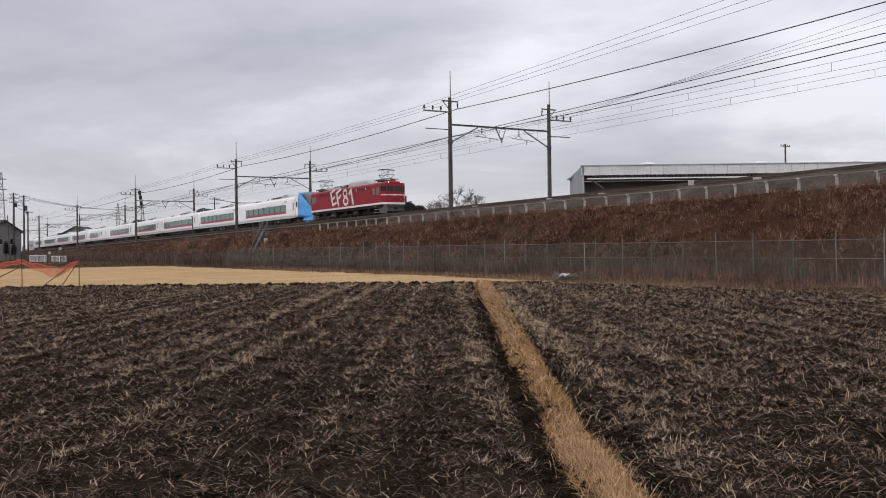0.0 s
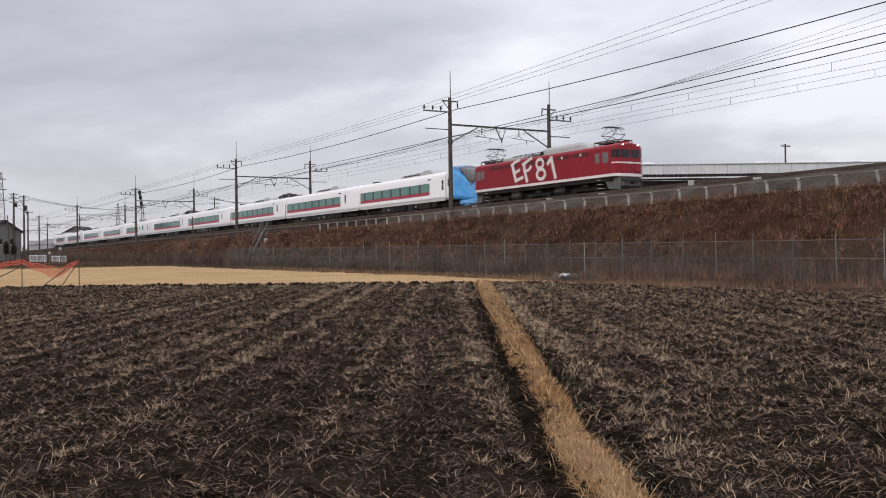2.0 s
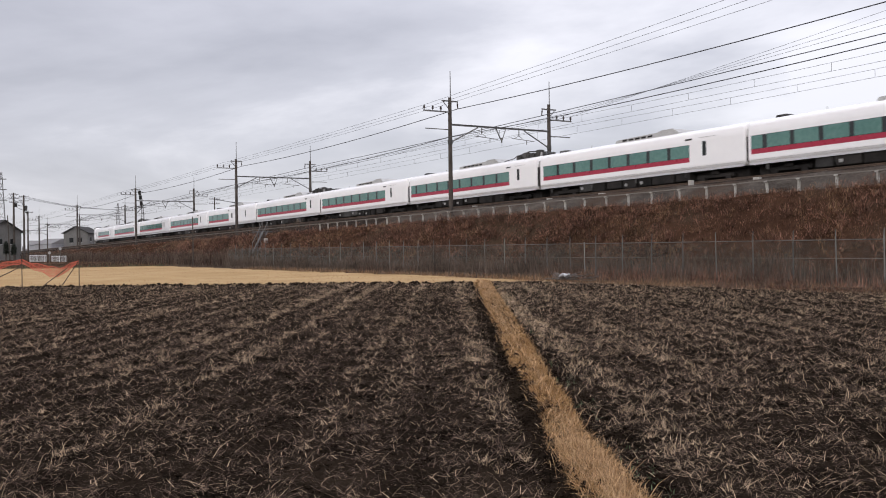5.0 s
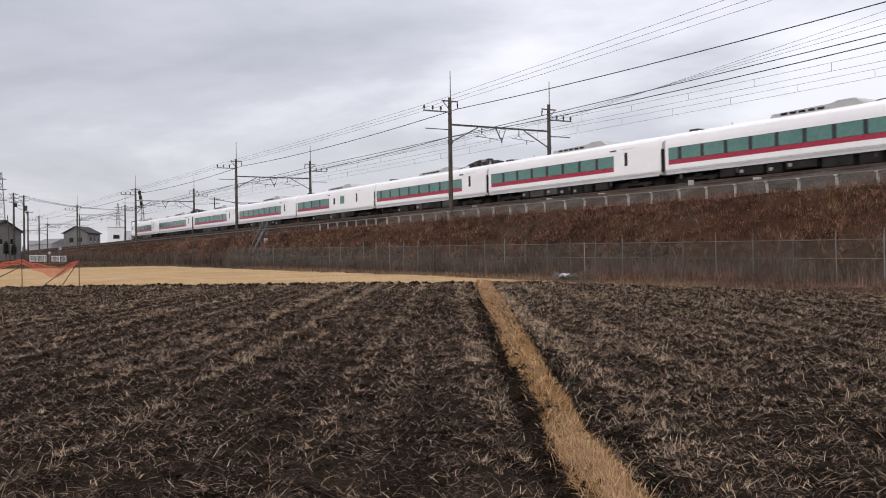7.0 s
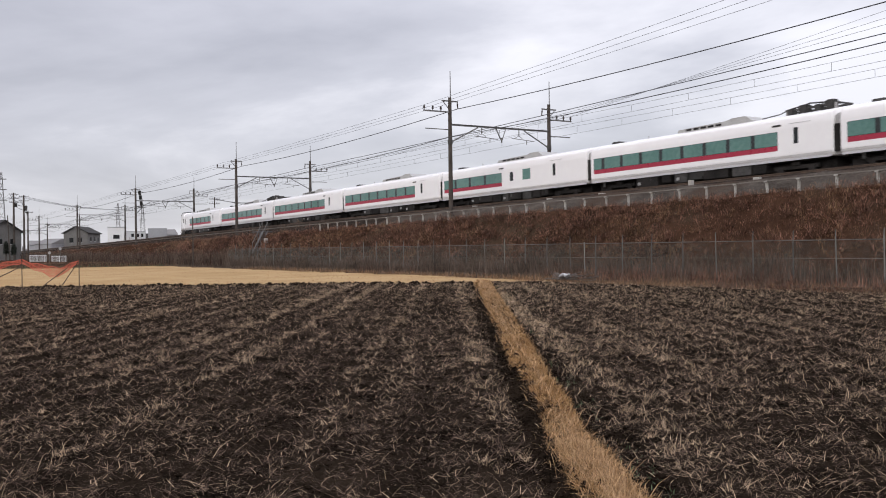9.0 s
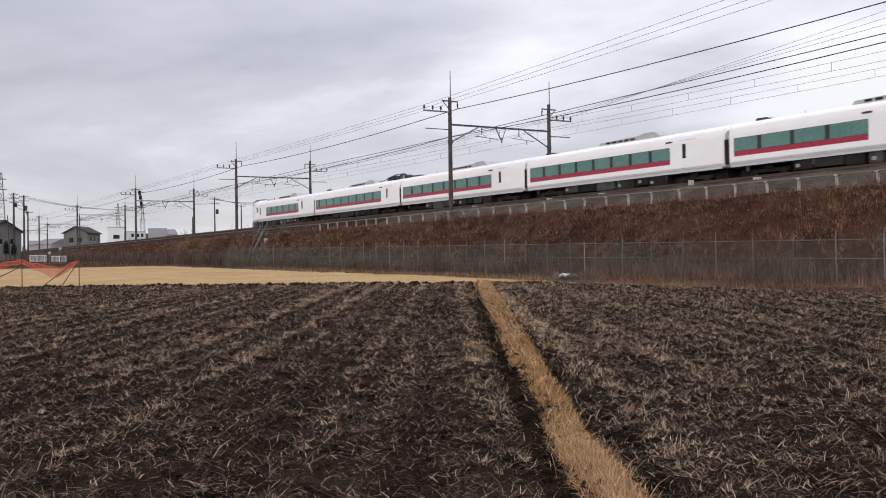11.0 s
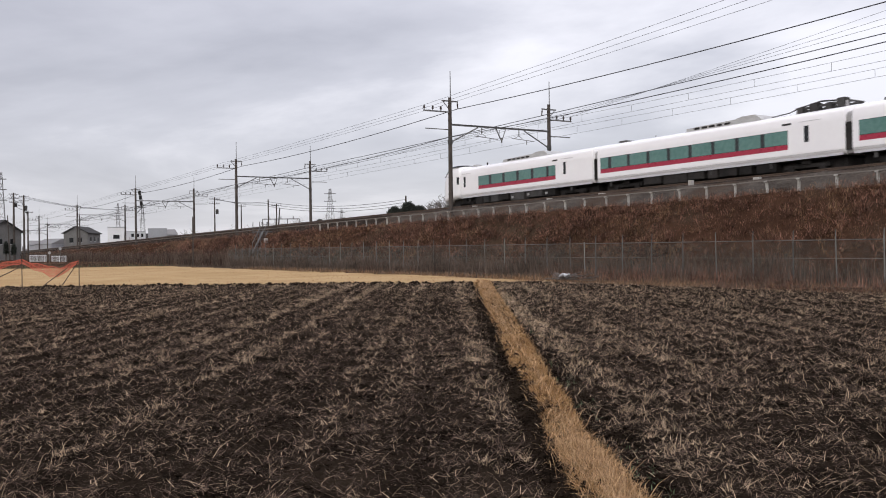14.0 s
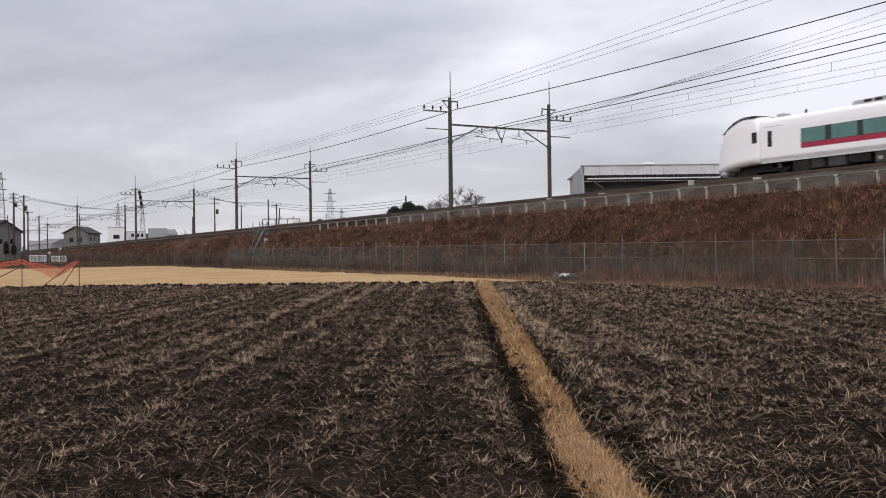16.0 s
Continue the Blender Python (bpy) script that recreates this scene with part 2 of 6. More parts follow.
ORANGE = surf("faded_orange_net", (0.50, 0.095, 0.055), (0.60, 0.15, 0.09), 1.5, 0.8, 0.0)
WHITEPAINT = surf("white_painted_steel", (0.66, 0.66, 0.65), (0.76, 0.76, 0.75), 2, 0.5, 0.0)
RUBBISH = surf("white_plastic_sheet", (0.30, 0.30, 0.31), (0.5, 0.5, 0.51), 5, 0.6, 0.3)
# far things: the haze of distance is mixed into these greyed, paled colours
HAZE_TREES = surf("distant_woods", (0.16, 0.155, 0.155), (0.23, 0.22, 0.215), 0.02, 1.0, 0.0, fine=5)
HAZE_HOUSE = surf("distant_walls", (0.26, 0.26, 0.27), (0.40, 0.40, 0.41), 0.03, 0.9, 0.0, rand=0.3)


# ---- mesh helpers ----
def obj(name, verts, faces, material, parent=None, label="", smooth=False):
    me = bpy.data.meshes.new(name)
    me.from_pydata([tuple(v) for v in verts], [], faces)
    for mm in material if isinstance(material, (list, tuple)) else (material,):
        me.materials.append(mm)
    if smooth:
        me.polygons.foreach_set("use_smooth", [True] * len(me.polygons))
    me.update()
    ob = new(name, me)
    if parent:
        ob.parent = parent
    if label:
        ob["label"] = label
    return ob


def part(name, bm, material, parent=None, label="", smooth=False):
    me = bpy.data.meshes.new(name)
    bm.to_mesh(me)
    bm.free()
    me.materials.append(material)
    if smooth:
        me.polygons.foreach_set("use_smooth", [True] * len(me.polygons))
    ob = new(name, me)
    if parent:
        ob.parent = parent
    if label:
        ob["label"] = label
    return ob


def empty(name, m=None):
    e = new(name)
    e.empty_display_size = 0.3
    if m is not None:
        e.matrix_basis = m
    return e


def add_box(bm, x0, x1, y0, y1, z0, z1, bevel=0.0):
    vs = [bm.verts.new((x, y, z)) for x in (x0, x1) for y in (y0, y1) for z in (z0, z1)]
    fs = [bm.faces.new([vs[i] for i in q]) for q in ((0, 1, 3, 2), (4, 6, 7, 5), (0, 4, 5, 1), (2, 3, 7, 6), (0, 2, 6, 4), (1, 5, 7, 3))]
    if bevel:
        bmesh.ops.bevel(bm, geom=list({e for f in fs for e in f.edges}), offset=bevel, segments=2, affect="EDGES")
    return bm


def box(x0, x1, y0, y1, z0, z1, bevel=0.0):
    return add_box(bmesh.new(), x0, x1, y0, y1, z0, z1, bevel)


def add_tube(bm, pts, radii, sides=6, cap=True):
    """A tube through pts with a radius at each."""
    pts = [Vector(q) for q in pts]
    if isinstance(radii, (int, float)):
        radii = [radii] * len(pts)
    rings = []
    for i, q in enumerate(pts):
        d = (pts[min(i + 1, len(pts) - 1)] - pts[max(i - 1, 0)]).normalized()
        u = d.cross(Vector((0, 0, 1)))
        if u.length < 1e-3:
            u = Vector((1, 0, 0))
        u.normalize()
        v = d.cross(u)
        rings.append([bm.verts.new(q + radii[i] * (math.cos(2 * math.pi * k / sides) * u + math.sin(2 * math.pi * k / sides) * v)) for k in range(sides)])
    for a, b in zip(rings, rings[1:]):
        for k in range(sides):
            bm.faces.new((a[k], a[(k + 1) % sides], b[(k + 1) % sides], b[k]))
    if cap and sides > 2:
        bm.faces.new(rings[0][::-1])
        bm.faces.new(rings[-1])
    return bm


def tube(pts, radii, sides=6):
    return add_tube(bmesh.new(), pts, radii, sides)


def loft(sections, close_ends=True):
    """Faces between closed sections with the same number of points."""
    verts = [q for s in sections for q in s]
    k = len(sections[0])
    faces = [(i * k + j, i * k + (j + 1) % k, (i + 1) * k + (j + 1) % k, (i + 1) * k + j) for i in range(len(sections) - 1) for j in range(k)]
    if close_ends:
        faces += [tuple(range(k))[::-1], tuple(range((len(sections) - 1) * k, len(sections) * k))]
    return verts, faces


def fast_mesh(name, verts, loops, starts, totals, material):
    me = bpy.data.meshes.new(name)
    me.vertices.add(len(verts))
    me.vertices.foreach_set("co", np.asarray(verts, dtype=np.float32).ravel())
    me.loops.add(len(loops))
    me.loops.foreach_set("vertex_index", np.asarray(loops, dtype=np.int32))
    me.polygons.add(len(starts))
    me.polygons.foreach_set("loop_start", np.asarray(starts, dtype=np.int32))
    me.polygons.foreach_set("loop_total", np.asarray(totals, dtype=np.int32))
    me.materials.append(material)
    me.update(calc_edges=True)
    me.validate()
    return new(name, me)


def blades(name, base, heading, lean, length, width, material, curl=0.6):
    """Bent, tapering blades: base points (n,3), heading and lean (0 upright, 90 lying) in radians, length, width in metres."""
    n = len(base)
    up = np.array([0, 0, 1.0])
    flat = np.stack([np.cos(heading), np.sin(heading), np.zeros(n)], 1)
    side = np.stack([-np.sin(heading), np.cos(heading), np.zeros(n)], 1)
    twist = np.random.uniform(-1, 1, n)[:, None]
    side = side + flat * twist * 0.8
    side /= np.linalg.norm(side, axis=1)[:, None]

    def way(a):
        return flat * np.sin(a)[:, None] + up * np.cos(a)[:, None]

    mid = base + way(lean) * (length * 0.55)[:, None]
    tip = mid + way(np.minimum(lean + curl * np.random.uniform(0, 1, n), 1.75)) * (length * 0.45)[:, None]
    w = width[:, None] * 0.5
    v = np.stack([base - side * w, base + side * w, mid + side * w * 0.85, mid - side * w * 0.85, tip], 1).reshape(-1, 3)
    o = (np.arange(n) * 5)[:, None]
    loops = np.concatenate([o + np.array([[0, 1, 2, 3]]), o + np.array([[3, 2, 4]])], 1).ravel()
    starts = ((np.arange(n) * 7)[:, None] + np.array([[0, 4]])).ravel()
    totals = np.tile([4, 3], n)
    return fast_mesh(name, v, loops, starts, totals, material)


def lattice(nx, ny, seed):
    return np.random.default_rng(seed).uniform(-1, 1, (nx, ny))


LAT = lattice(256, 256, 5)


def vnoise(x, y, s):
    """Smooth value noise of cell size s, -1 to 1."""
    x, y = np.asarray(x) / s, np.asarray(y) / s
    i, j = np.floor(x).astype(int), np.floor(y).astype(int)
    u, v = x - i, y - j
    u, v = u * u * (3 - 2 * u), v * v * (3 - 2 * v)
    g = lambda a, b: LAT[a % 256, b % 256]
    return (g(i, j) * (1 - u) + g(i + 1, j) * u) * (1 - v) + (g(i, j + 1) * (1 - u) + g(i + 1, j + 1) * u) * v


# ---- plan ----
GRADE = 0.012
TRACK_FAR, TRACK_NEAR = 46.95, 43.2
MAST_NEAR, MAST_FAR = 40.15, 50.13
MAST_X = [-63.05 - 49.67 * i for i in range(-2, 6)]


def rail_z(x):
    return 5.35 + GRADE * (x + 45)


# ---- ground: one sheet out to the horizon ----
ROW = np.array([-0.834, 0.552])       # along the stubble rows
CROSS = np.array([0.552, 0.834])      # across them


DRILL = ROW - 0.02 * CROSS            # the seed rows run a little off the field's edge
ACROSS = CROSS + 0.02 * ROW


def path_q(s):
    """Where the grass path lies across the rows, at s along them."""
    return 0.87 + 0.0155 * s + 0.13 * np.exp(-((s - 5.2) / 1.5) ** 2)


def path_half(s):
    return 0.112 + 0.006 * np.maximum(s, 0) + 0.03 * np.exp(-((s - 6.0) / 2.0) ** 2)


def in_field(x, y):
    s, q = x * ROW[0] + y * ROW[1], x * CROSS[0] + y * CROSS[1]
    edge = vnoise(x, y, 2.3) * 0.5 + vnoise(x, y, 0.7) * 0.25
    return (s < 44.6 + edge) & (y < 27.6 + edge * 0.7) & (s > -60) & (np.abs(q) < 75)


def in_lawn(x, y):
    s = x * ROW[0] + y * ROW[1]
    edge = vnoise(x, y, 3.1) * 0.5
    return (~in_field(x, y)) & (s >= 44) & (y < 28.9 + edge) & (x > -107 + edge * 2)


def field_height(x, y):
    s, q = x * DRILL[0] + y * DRILL[1], x * ACROSS[0] + y * ACROSS[1]
    d = q - path_q(s)
    h = 0.024 * np.sin(q * 2 * math.pi / 0.62 + vnoise(x, y, 3.0) * 0.8) * (0.7 + 0.3 * vnoise(x, y, 1.5))
    h = h + 0.020 * vnoise(x, y, 0.30) + 0.018 * vnoise(x + 7, y, 0.13) + 0.012 * vnoise(x, y + 3, 0.06) + 0.03 * vnoise(x, y, 5.0)
    h = h - 0.05 * np.exp(-((d + 0.33) / 0.09) ** 2) - 0.04 * np.exp(-((d - 0.34) / 0.10) ** 2)
    return h + 0.04 * np.exp(-(d / (path_half(s) * 1.15)) ** 4)


def ground():
    rs = [0.0, 0.6]
    while rs[-1] < 4000:
        r = rs[-1]
        rs.append(r * (1.010 if 3 < r < 9 else 1.013 if r < 60 else 1.06))
    centre = math.pi - HEAD
    angles = [centre + radians(a) for a in np.concatenate([np.arange(-32, 32, 0.25), np.arange(32, 328, 4.0)])]
    rs, angles = np.array(rs), np.array(angles)
    r, a = np.meshgrid(rs[1:], angles, indexing="ij")
    x, y = r * np.cos(a), r * np.sin(a)
    f = in_field(x, y)
    z = np.where(f, field_height(x, y), 0.03 * vnoise(x, y, 1.4) + 0.05 * vnoise(x, y, 6.0) * (r < 200))
    z = np.where(r < 60, z, z * np.clip(1.5 - r / 120, 0, 1))
    v = np.stack([x, y, z], 2).reshape(-1, 3)
    nr, na = r.shape
    i, j = np.meshgrid(np.arange(nr - 1), np.arange(na), indexing="ij")
    k = (j + 1) % na
    quads = np.stack([i * na + j, (i + 1) * na + j, (i + 1) * na + k, i * na + k], 2).reshape(-1, 4)
    n = len(quads)
    hub = len(v)
    v = np.concatenate([v, [[0.0, 0.0, float(v[:na, 2].mean())]]])
    fan = np.stack([np.full(na, hub), np.arange(na), (np.arange(na) + 1) % na], 1)
    ob = fast_mesh("ground", v, np.concatenate([quads.ravel(), fan.ravel()]), np.concatenate([np.arange(n) * 4, n * 4 + np.arange(na) * 3]), np.concatenate([np.full(n, 4), np.full(na, 3)]), SOIL)
    ob.data.materials.append(LAWN)
    ob.data.materials.append(BANK)
    c = v[quads].mean(1)
    c = np.concatenate([c, v[fan].mean(1)])
    n = n + na
    idx = np.where(in_field(c[:, 0], c[:, 1]), 0, np.where(in_lawn(c[:, 0], c[:, 1]), 1, 2))
    ob.data.polygons.foreach_set("material_index", idx.astype(np.int32))
    ob.data.polygons.foreach_set("use_smooth", [True] * n)
    tagged(ob, "flat dark ploughed field with old stubble beside beige winter lawn", "ground", kind="structure")


ground()


# ---- railway bank, ballast, sleepers and rails ----
def ribbon(name, profile, xs, material, wobble=0.0):
    """A strip along X: profile gives (y, height over the rail or None for the ground)."""
    verts, faces = [], []
    k = len(profile)
    for x in xs:
        for y, h in profile:
            z = -0.15 if h is None else max(rail_z(x) + h, -0.15)
            w = wobble if h is not None else 0.0
            verts.append((x, y + w * float(vnoise(x, y, 2.5)), z + w * float(vnoise(x + 40, y * 3, 1.3))))
    for i in range(len(xs) - 1):
        for j in range(k - 1):
            faces.append((i * k + j, (i + 1) * k + j, (i + 1) * k + j + 1, i * k + j + 1))
    return obj(name, verts, faces, material, smooth=True)


XS = list(np.arange(-430, 130, 0.9))


def bank():
    def prof(x):
        r = rail_z(x)
        pts = []
        for i in range(9):
            u = i / 8
            pts.append((33.0 + (38.3 - 33.0) * u, -0.1 + (r - 1.45 + 0.1) * u))
        pts += [(39.6, r - 1.38), (40.6, r - 1.1), (50.0, r - 1.1), (51.2, r - 1.4), (58.0, -0.15)]
        return pts
    verts, faces = [], []
    for x in XS:
        for y, z in prof(x):
            w = 0.16 if z > 0 else 0
            verts.append((x, y + w * float(vnoise(x, y, 2.5)), max(z, -0.2) + w * float(vnoise(x + 40, y * 3, 1.3))))
    k = 14
    for i in range(len(XS) - 1):
        for j in range(k - 1):
            faces.append((i * k + j, (i + 1) * k + j, (i + 1) * k + j + 1, i * k + j + 1))
    ob = obj("embankment", verts, faces, BANK, smooth=True)
    tagged(ob, "high railway embankment covered in dry reddish weeds", "embankment", kind="structure")
    ob = ribbon("ballast_bed", [(41.0, -1.15), (41.6, -0.35), (42.0, -0.2), (48.2, -0.2), (48.6, -0.3), (49.4, -1.15)], XS, BALLAST, 0.06)
    tagged(ob, "dark stone ballast under the two tracks", "ballast", kind="structure")


bank()
ob = ribbon("gravel_shoulder", [(39.3, -1.46), (40.2, -1.0), (40.95, -0.62), (41.55, -0.3)], list(np.arange(-75, 10, 0.5)), GRAVEL, 0.05)
tagged(ob, "dusty grey-brown gravel shoulder beside the track", "gravel", kind="structure")
TILT = -math.degrees(math.atan(GRADE))


def track(y):
    t = empty("railway_track", pose(0, y, rail_z(0), 0, TILT, 0))
    for s in (-1, 1):
        bm = box(-430, 125, s * 0.535 - 0.032, s * 0.535 + 0.032, -0.05, 0.0)
        add_box(bm, -430, 125, s * 0.535 - 0.06, s * 0.535 + 0.06, -0.15, -0.12)
        add_box(bm, -430, 125, s * 0.535 - 0.012, s * 0.535 + 0.012, -0.12, -0.05)
        part("rail", bm, RUSTY, t)
    bm = bmesh.new()
    for i in range(-420, 120):
        add_box(bm, i * 0.9 - 0.12, i * 0.9 + 0.12, -1.0, 1.0, -0.28, -0.15)
    tagged(part("sleepers", bm, SLEEPER, t), kind="stuff")
    tagged(t, "railway track of brown steel rails on concrete sleepers", "track", "tracks on the embankment", "structure")


track(TRACK_NEAR)
track(TRACK_FAR)


# ---- overhead line: portal of two masts and a beam ----
def portal(x):
    """Two masts with arms, a beam with braces; local z = 0 at rail height, y from the near mast."""
    span = MAST_FAR - MAST_NEAR
    e = empty("catenary_portal", pose(x, MAST_NEAR, rail_z(x)))
    for y0, out in ((0.0, -1), (span, 1)):
        h = 8.45 if out < 0 else 8.6
        part("mast", tube([(0, y0, -1.6), (0, y0, 5), (0, y0, h)], [0.19, 0.165, 0.14], 10), POLE, e)
        part("lightning_rod", tube([(0.05, y0 + 0.03, h - 0.5), (0.05, y0 + 0.03, 10.55)], [0.045, 0.03], 6), STEEL, e)
        # outer arm with three insulators
        za = 7.3
        arm = box(-0.05, 0.05, min(y0, y0 + out * 2.45), max(y0, y0 + out * 2.45), za - 0.06, za + 0.04)
        arm = part("outer_arm", arm, STEEL, e)
        for k in (0.85, 1.6, 2.38):
            bm = tube([(0, y0 + out * k, za), (0, y0 + out * k, za + 0.12), (0, y0 + out * k, za + 0.16), (0, y0 + out * k, za + 0.36), (0, y0 + out * k, za + 0.42)], [0.03, 0.03, 0.09, 0.08, 0.04], 8)
            part("insulator", bm, PORCELAIN, arm, "dark brown insulator")
        part("lower_arm", box(-0.035, 0.035, min(y0, y0 + out * 2.3), max(y0, y0 + out * 2.3), 5.86, 5.93), STEEL, e)
        # top bracket, the feeder hangs on its inner end
        top = box(-0.05, 0.05, y0 - 0.75, y0 + 0.75, 8.12, 8.22)
        add_tube(top, [(0, y0 + out * 0.65, 8.12), (0, y0 + out * 0.1, 7.55)], 0.035, 5)
        top = part("top_bracket", top, STEEL, e)
        part("insulator", tube([(0, y0 - out * 0.7, 8.12), (0, y0 - out * 0.72, 7.95), (0, y0 - out * 0.75, 7.6)], [0.03, 0.06, 0.04], 7), PORCELAIN, top)
        part("brace", tube([(0, y0 - out * 0.15, 4.95), (0, y0 - out * 2.65, 6.2)], 0.055, 6), STEEL, e)
        for k in range(11):
            z = -0.6 + k * 0.45
            part("step_iron", tube([(-0.24, y0 + out * 0.1, z), (0.24, y0 + out * 0.1, z)], 0.018, 4), DARKSTEEL, e)
        band = tube([(0, y0, 4.75), (0, y0, 5.1)], 0.2, 10)
        part("mast_band", band, DARKSTEEL, e)
    bm = box(-0.07, 0.07, 0.1, span - 0.1, 6.24, 6.35)
    add_box(bm, -0.1, 0.1, 0.1, span - 0.1, 6.33, 6.37)
    part("beam", bm, STAIRSTEEL, e)
    for yt, sgn in ((TRACK_NEAR - MAST_NEAR, 1), (TRACK_FAR - MAST_NEAR, 1)):
        bm = tube([(0, yt, 6.22), (0, yt, 5.75)], 0.04, 6)
        add_tube(bm, [(0, yt, 5.75), (0, yt - 0.5, 5.5)], 0.022, 5)
        add_tube(bm, [(0, yt, 5.75), (0, yt + 0.4, 5.5)], 0.022, 5)
        add_tube(bm, [(0, yt - 0.75, 5.52), (0, yt + 1.6, 5.36)], 0.03, 5)
        add_tube(bm, [(0, yt + 0.8, 5.42), (0, yt + 0.8, 5.06)], 0.03, 5)
        part("registration_arm", bm, STEEL, e)
    mid = (TRACK_NEAR + TRACK_FAR) / 2 - MAST_NEAR
    bm = tube([(0, mid - 0.45, 6.22), (0, mid + 0.1, 5.2)], 0.05, 6)
    add_tube(bm, [(0, mid + 0.5, 6.22), (0, mid + 0.1, 5.2)], 0.035, 6)
    add_tube(bm, [(0, mid + 0.1, 5.5), (0, mid + 0.1, 5.1)], 0.06, 6)
    part("drop_bracket", bm, STEEL, e)
    return tagged(e, "weathered overhead line portal of two poles and a steel beam", "catenary mast", "overhead line portals")


first = portal(MAST_X[0])
for x in MAST_X[1:]:
    copy_thing(first, pose(x, MAST_NEAR, rail_z(x)))


# ---- wires between the portals ----
def wire(name, y, h, sag, r, label, group, rise=0.0):
    """A wire over all spans; rise: extra height per metre where the line climbs to the next, taller portal."""
    bm = bmesh.new()
    nodes = sorted(MAST_X)
    pts = []
    lift = lambda x: rise * max(0.0, x - MAST_X[2])
    for a, b in zip(nodes, nodes[1:]):
        for k in range(12):
            u = k / 12
            x = a + (b - a) * u
            pts.append((x, y, rail_z(x) + h + lift(x) - 4 * sag * u * (1 - u)))
    pts.append((nodes[-1], y, rail_z(nodes[-1]) + h + lift(nodes[-1])))
    ob = part(name, add_tube(bm, pts, r, 4, False), WIRE)
    return tagged(ob, label, "wire", group)


for yy, up_near, up_far in ((-0.85, 0.025, 0.040), (-1.6, 0.030, 0.060), (-2.38, 0.034, 0.083)):
    wire("power_line", MAST_NEAR + yy, 7.72, 0.1, 0.011, "thin dark power line on insulators", "overhead wires", up_near)
    wire("power_line", MAST_FAR - yy, 7.72, 0.1, 0.011, "thin dark power line on insulators", "overhead wires", up_far)
wire("feeder_cable", MAST_NEAR + 0.75, 7.6, 0.38, 0.03, "thick black feeder cable under the brackets", "overhead wires")
wire("feeder_cable", MAST_FAR - 0.75, 7.6, 0.1, 0.03, "thick black feeder cable under the brackets", "overhead wires", 0.014)
wire("feeder_cable", MAST_NEAR - 0.25, 5.25, 0.36, 0.026, "thick black feeder cable on lower arms", "overhead wires", 0.006)
for yt in (TRACK_NEAR, TRACK_FAR):
    wire("messenger_wire", yt, 5.8, 0.3, 0.009, "messenger wire over the track", "overhead wires")
    wire("contact_wire", yt, 5.08, 0.0, 0.009, "contact wire over the track", "overhead wires")
    bm = bmesh.new()
    for a, b in zip(sorted(MAST_X), sorted(MAST_X)[1:]):
        for k in range(10):
            u = (k + 0.5) / 10
            x = a + (b - a) * u
            add_tube(bm, [(x, yt, rail_z(x) + 5.08), (x, yt, rail_z(x) + 5.8 - 1.2 * u * (1 - u))], 0.011, 4, False)
    tagged(part("droppers", bm, WIRE), "short dropper wires between messenger and contact wire", "wire", kind="stuff")


# ---- the train ----
def ring(x, w, zb, zt, corner=0.45, n=5, tumble=0.06):
    """Cross-section of a car body at x: flat sides, rounded roof shoulders; w half width."""
    pts = [(x, -w + tumble, zb), (x, -w, zb + 0.3), (x, -w, zb + 0.36), (x, -w, zt - corner - 0.41), (x, -w, zt - corner - 0.35), (x, -w + 0.05, zt - corner)]
    for k in range(1, n):
        a = math.pi / 2 * k / n
        pts.append((x, -w + 0.05 + (corner + 0.25) * (1 - math.cos(a)), zt - corner + corner * 0.86 * math.sin(a)))
    pts.append((x, -w + 0.9, zt - 0.04))
    pts.append((x, 0, zt))
    return pts + [(x, -yy, zz) for _, yy, zz in reversed(pts[:-1])]


WHALF = 1.47


def side_panel(name, x0, x1, z0, z1, depth, material, parent, label="", half=WHALF):
    """A slightly proud panel on each side of a body, each an object of its own; returns the one on the field side."""
    made = []
    for s in (-1, 1):
        y = s * half
        made.append(part(name, box(x0, x1, min(y - s * 0.02, y + s * depth), max(y - s * 0.02, y + s * depth), z0, z1), material, parent, label))
    return made[0]


def bogie(parent, x, wheel_r=0.43, base=1.05):
    bm = bmesh.new()
    for s in (-1, 1):
        add_box(bm, x - 1.5, x + 1.5, s * 1.02 - 0.09, s * 1.02 + 0.09, 0.45, 0.68, 0.02)
        for d in (-base, base):
            add_box(bm, x + d - 0.22, x + d + 0.22, s * 1.02 - 0.14, s * 1.02 + 0.14, 0.3, 0.62, 0.02)
        add_box(bm, x - 0.25, x + 0.25, *sorted((0.0, s * 1.0)), 0.5, 0.66)
        add_box(bm, x - 0.3, x + 0.3, s * 1.05 - 0.13, s * 1.05 + 0.13, 0.66, 0.95)
    b = part("bogie", bm, UNDER, parent, "grimy dark bogie frame")
    for d in (-base, base):
        for s in (-1, 1):
            part("wheel", tube([(x + d, s * 0.55, wheel_r), (x + d, s * 0.68, wheel_r)], wheel_r, 18), DARKSTEEL, b)


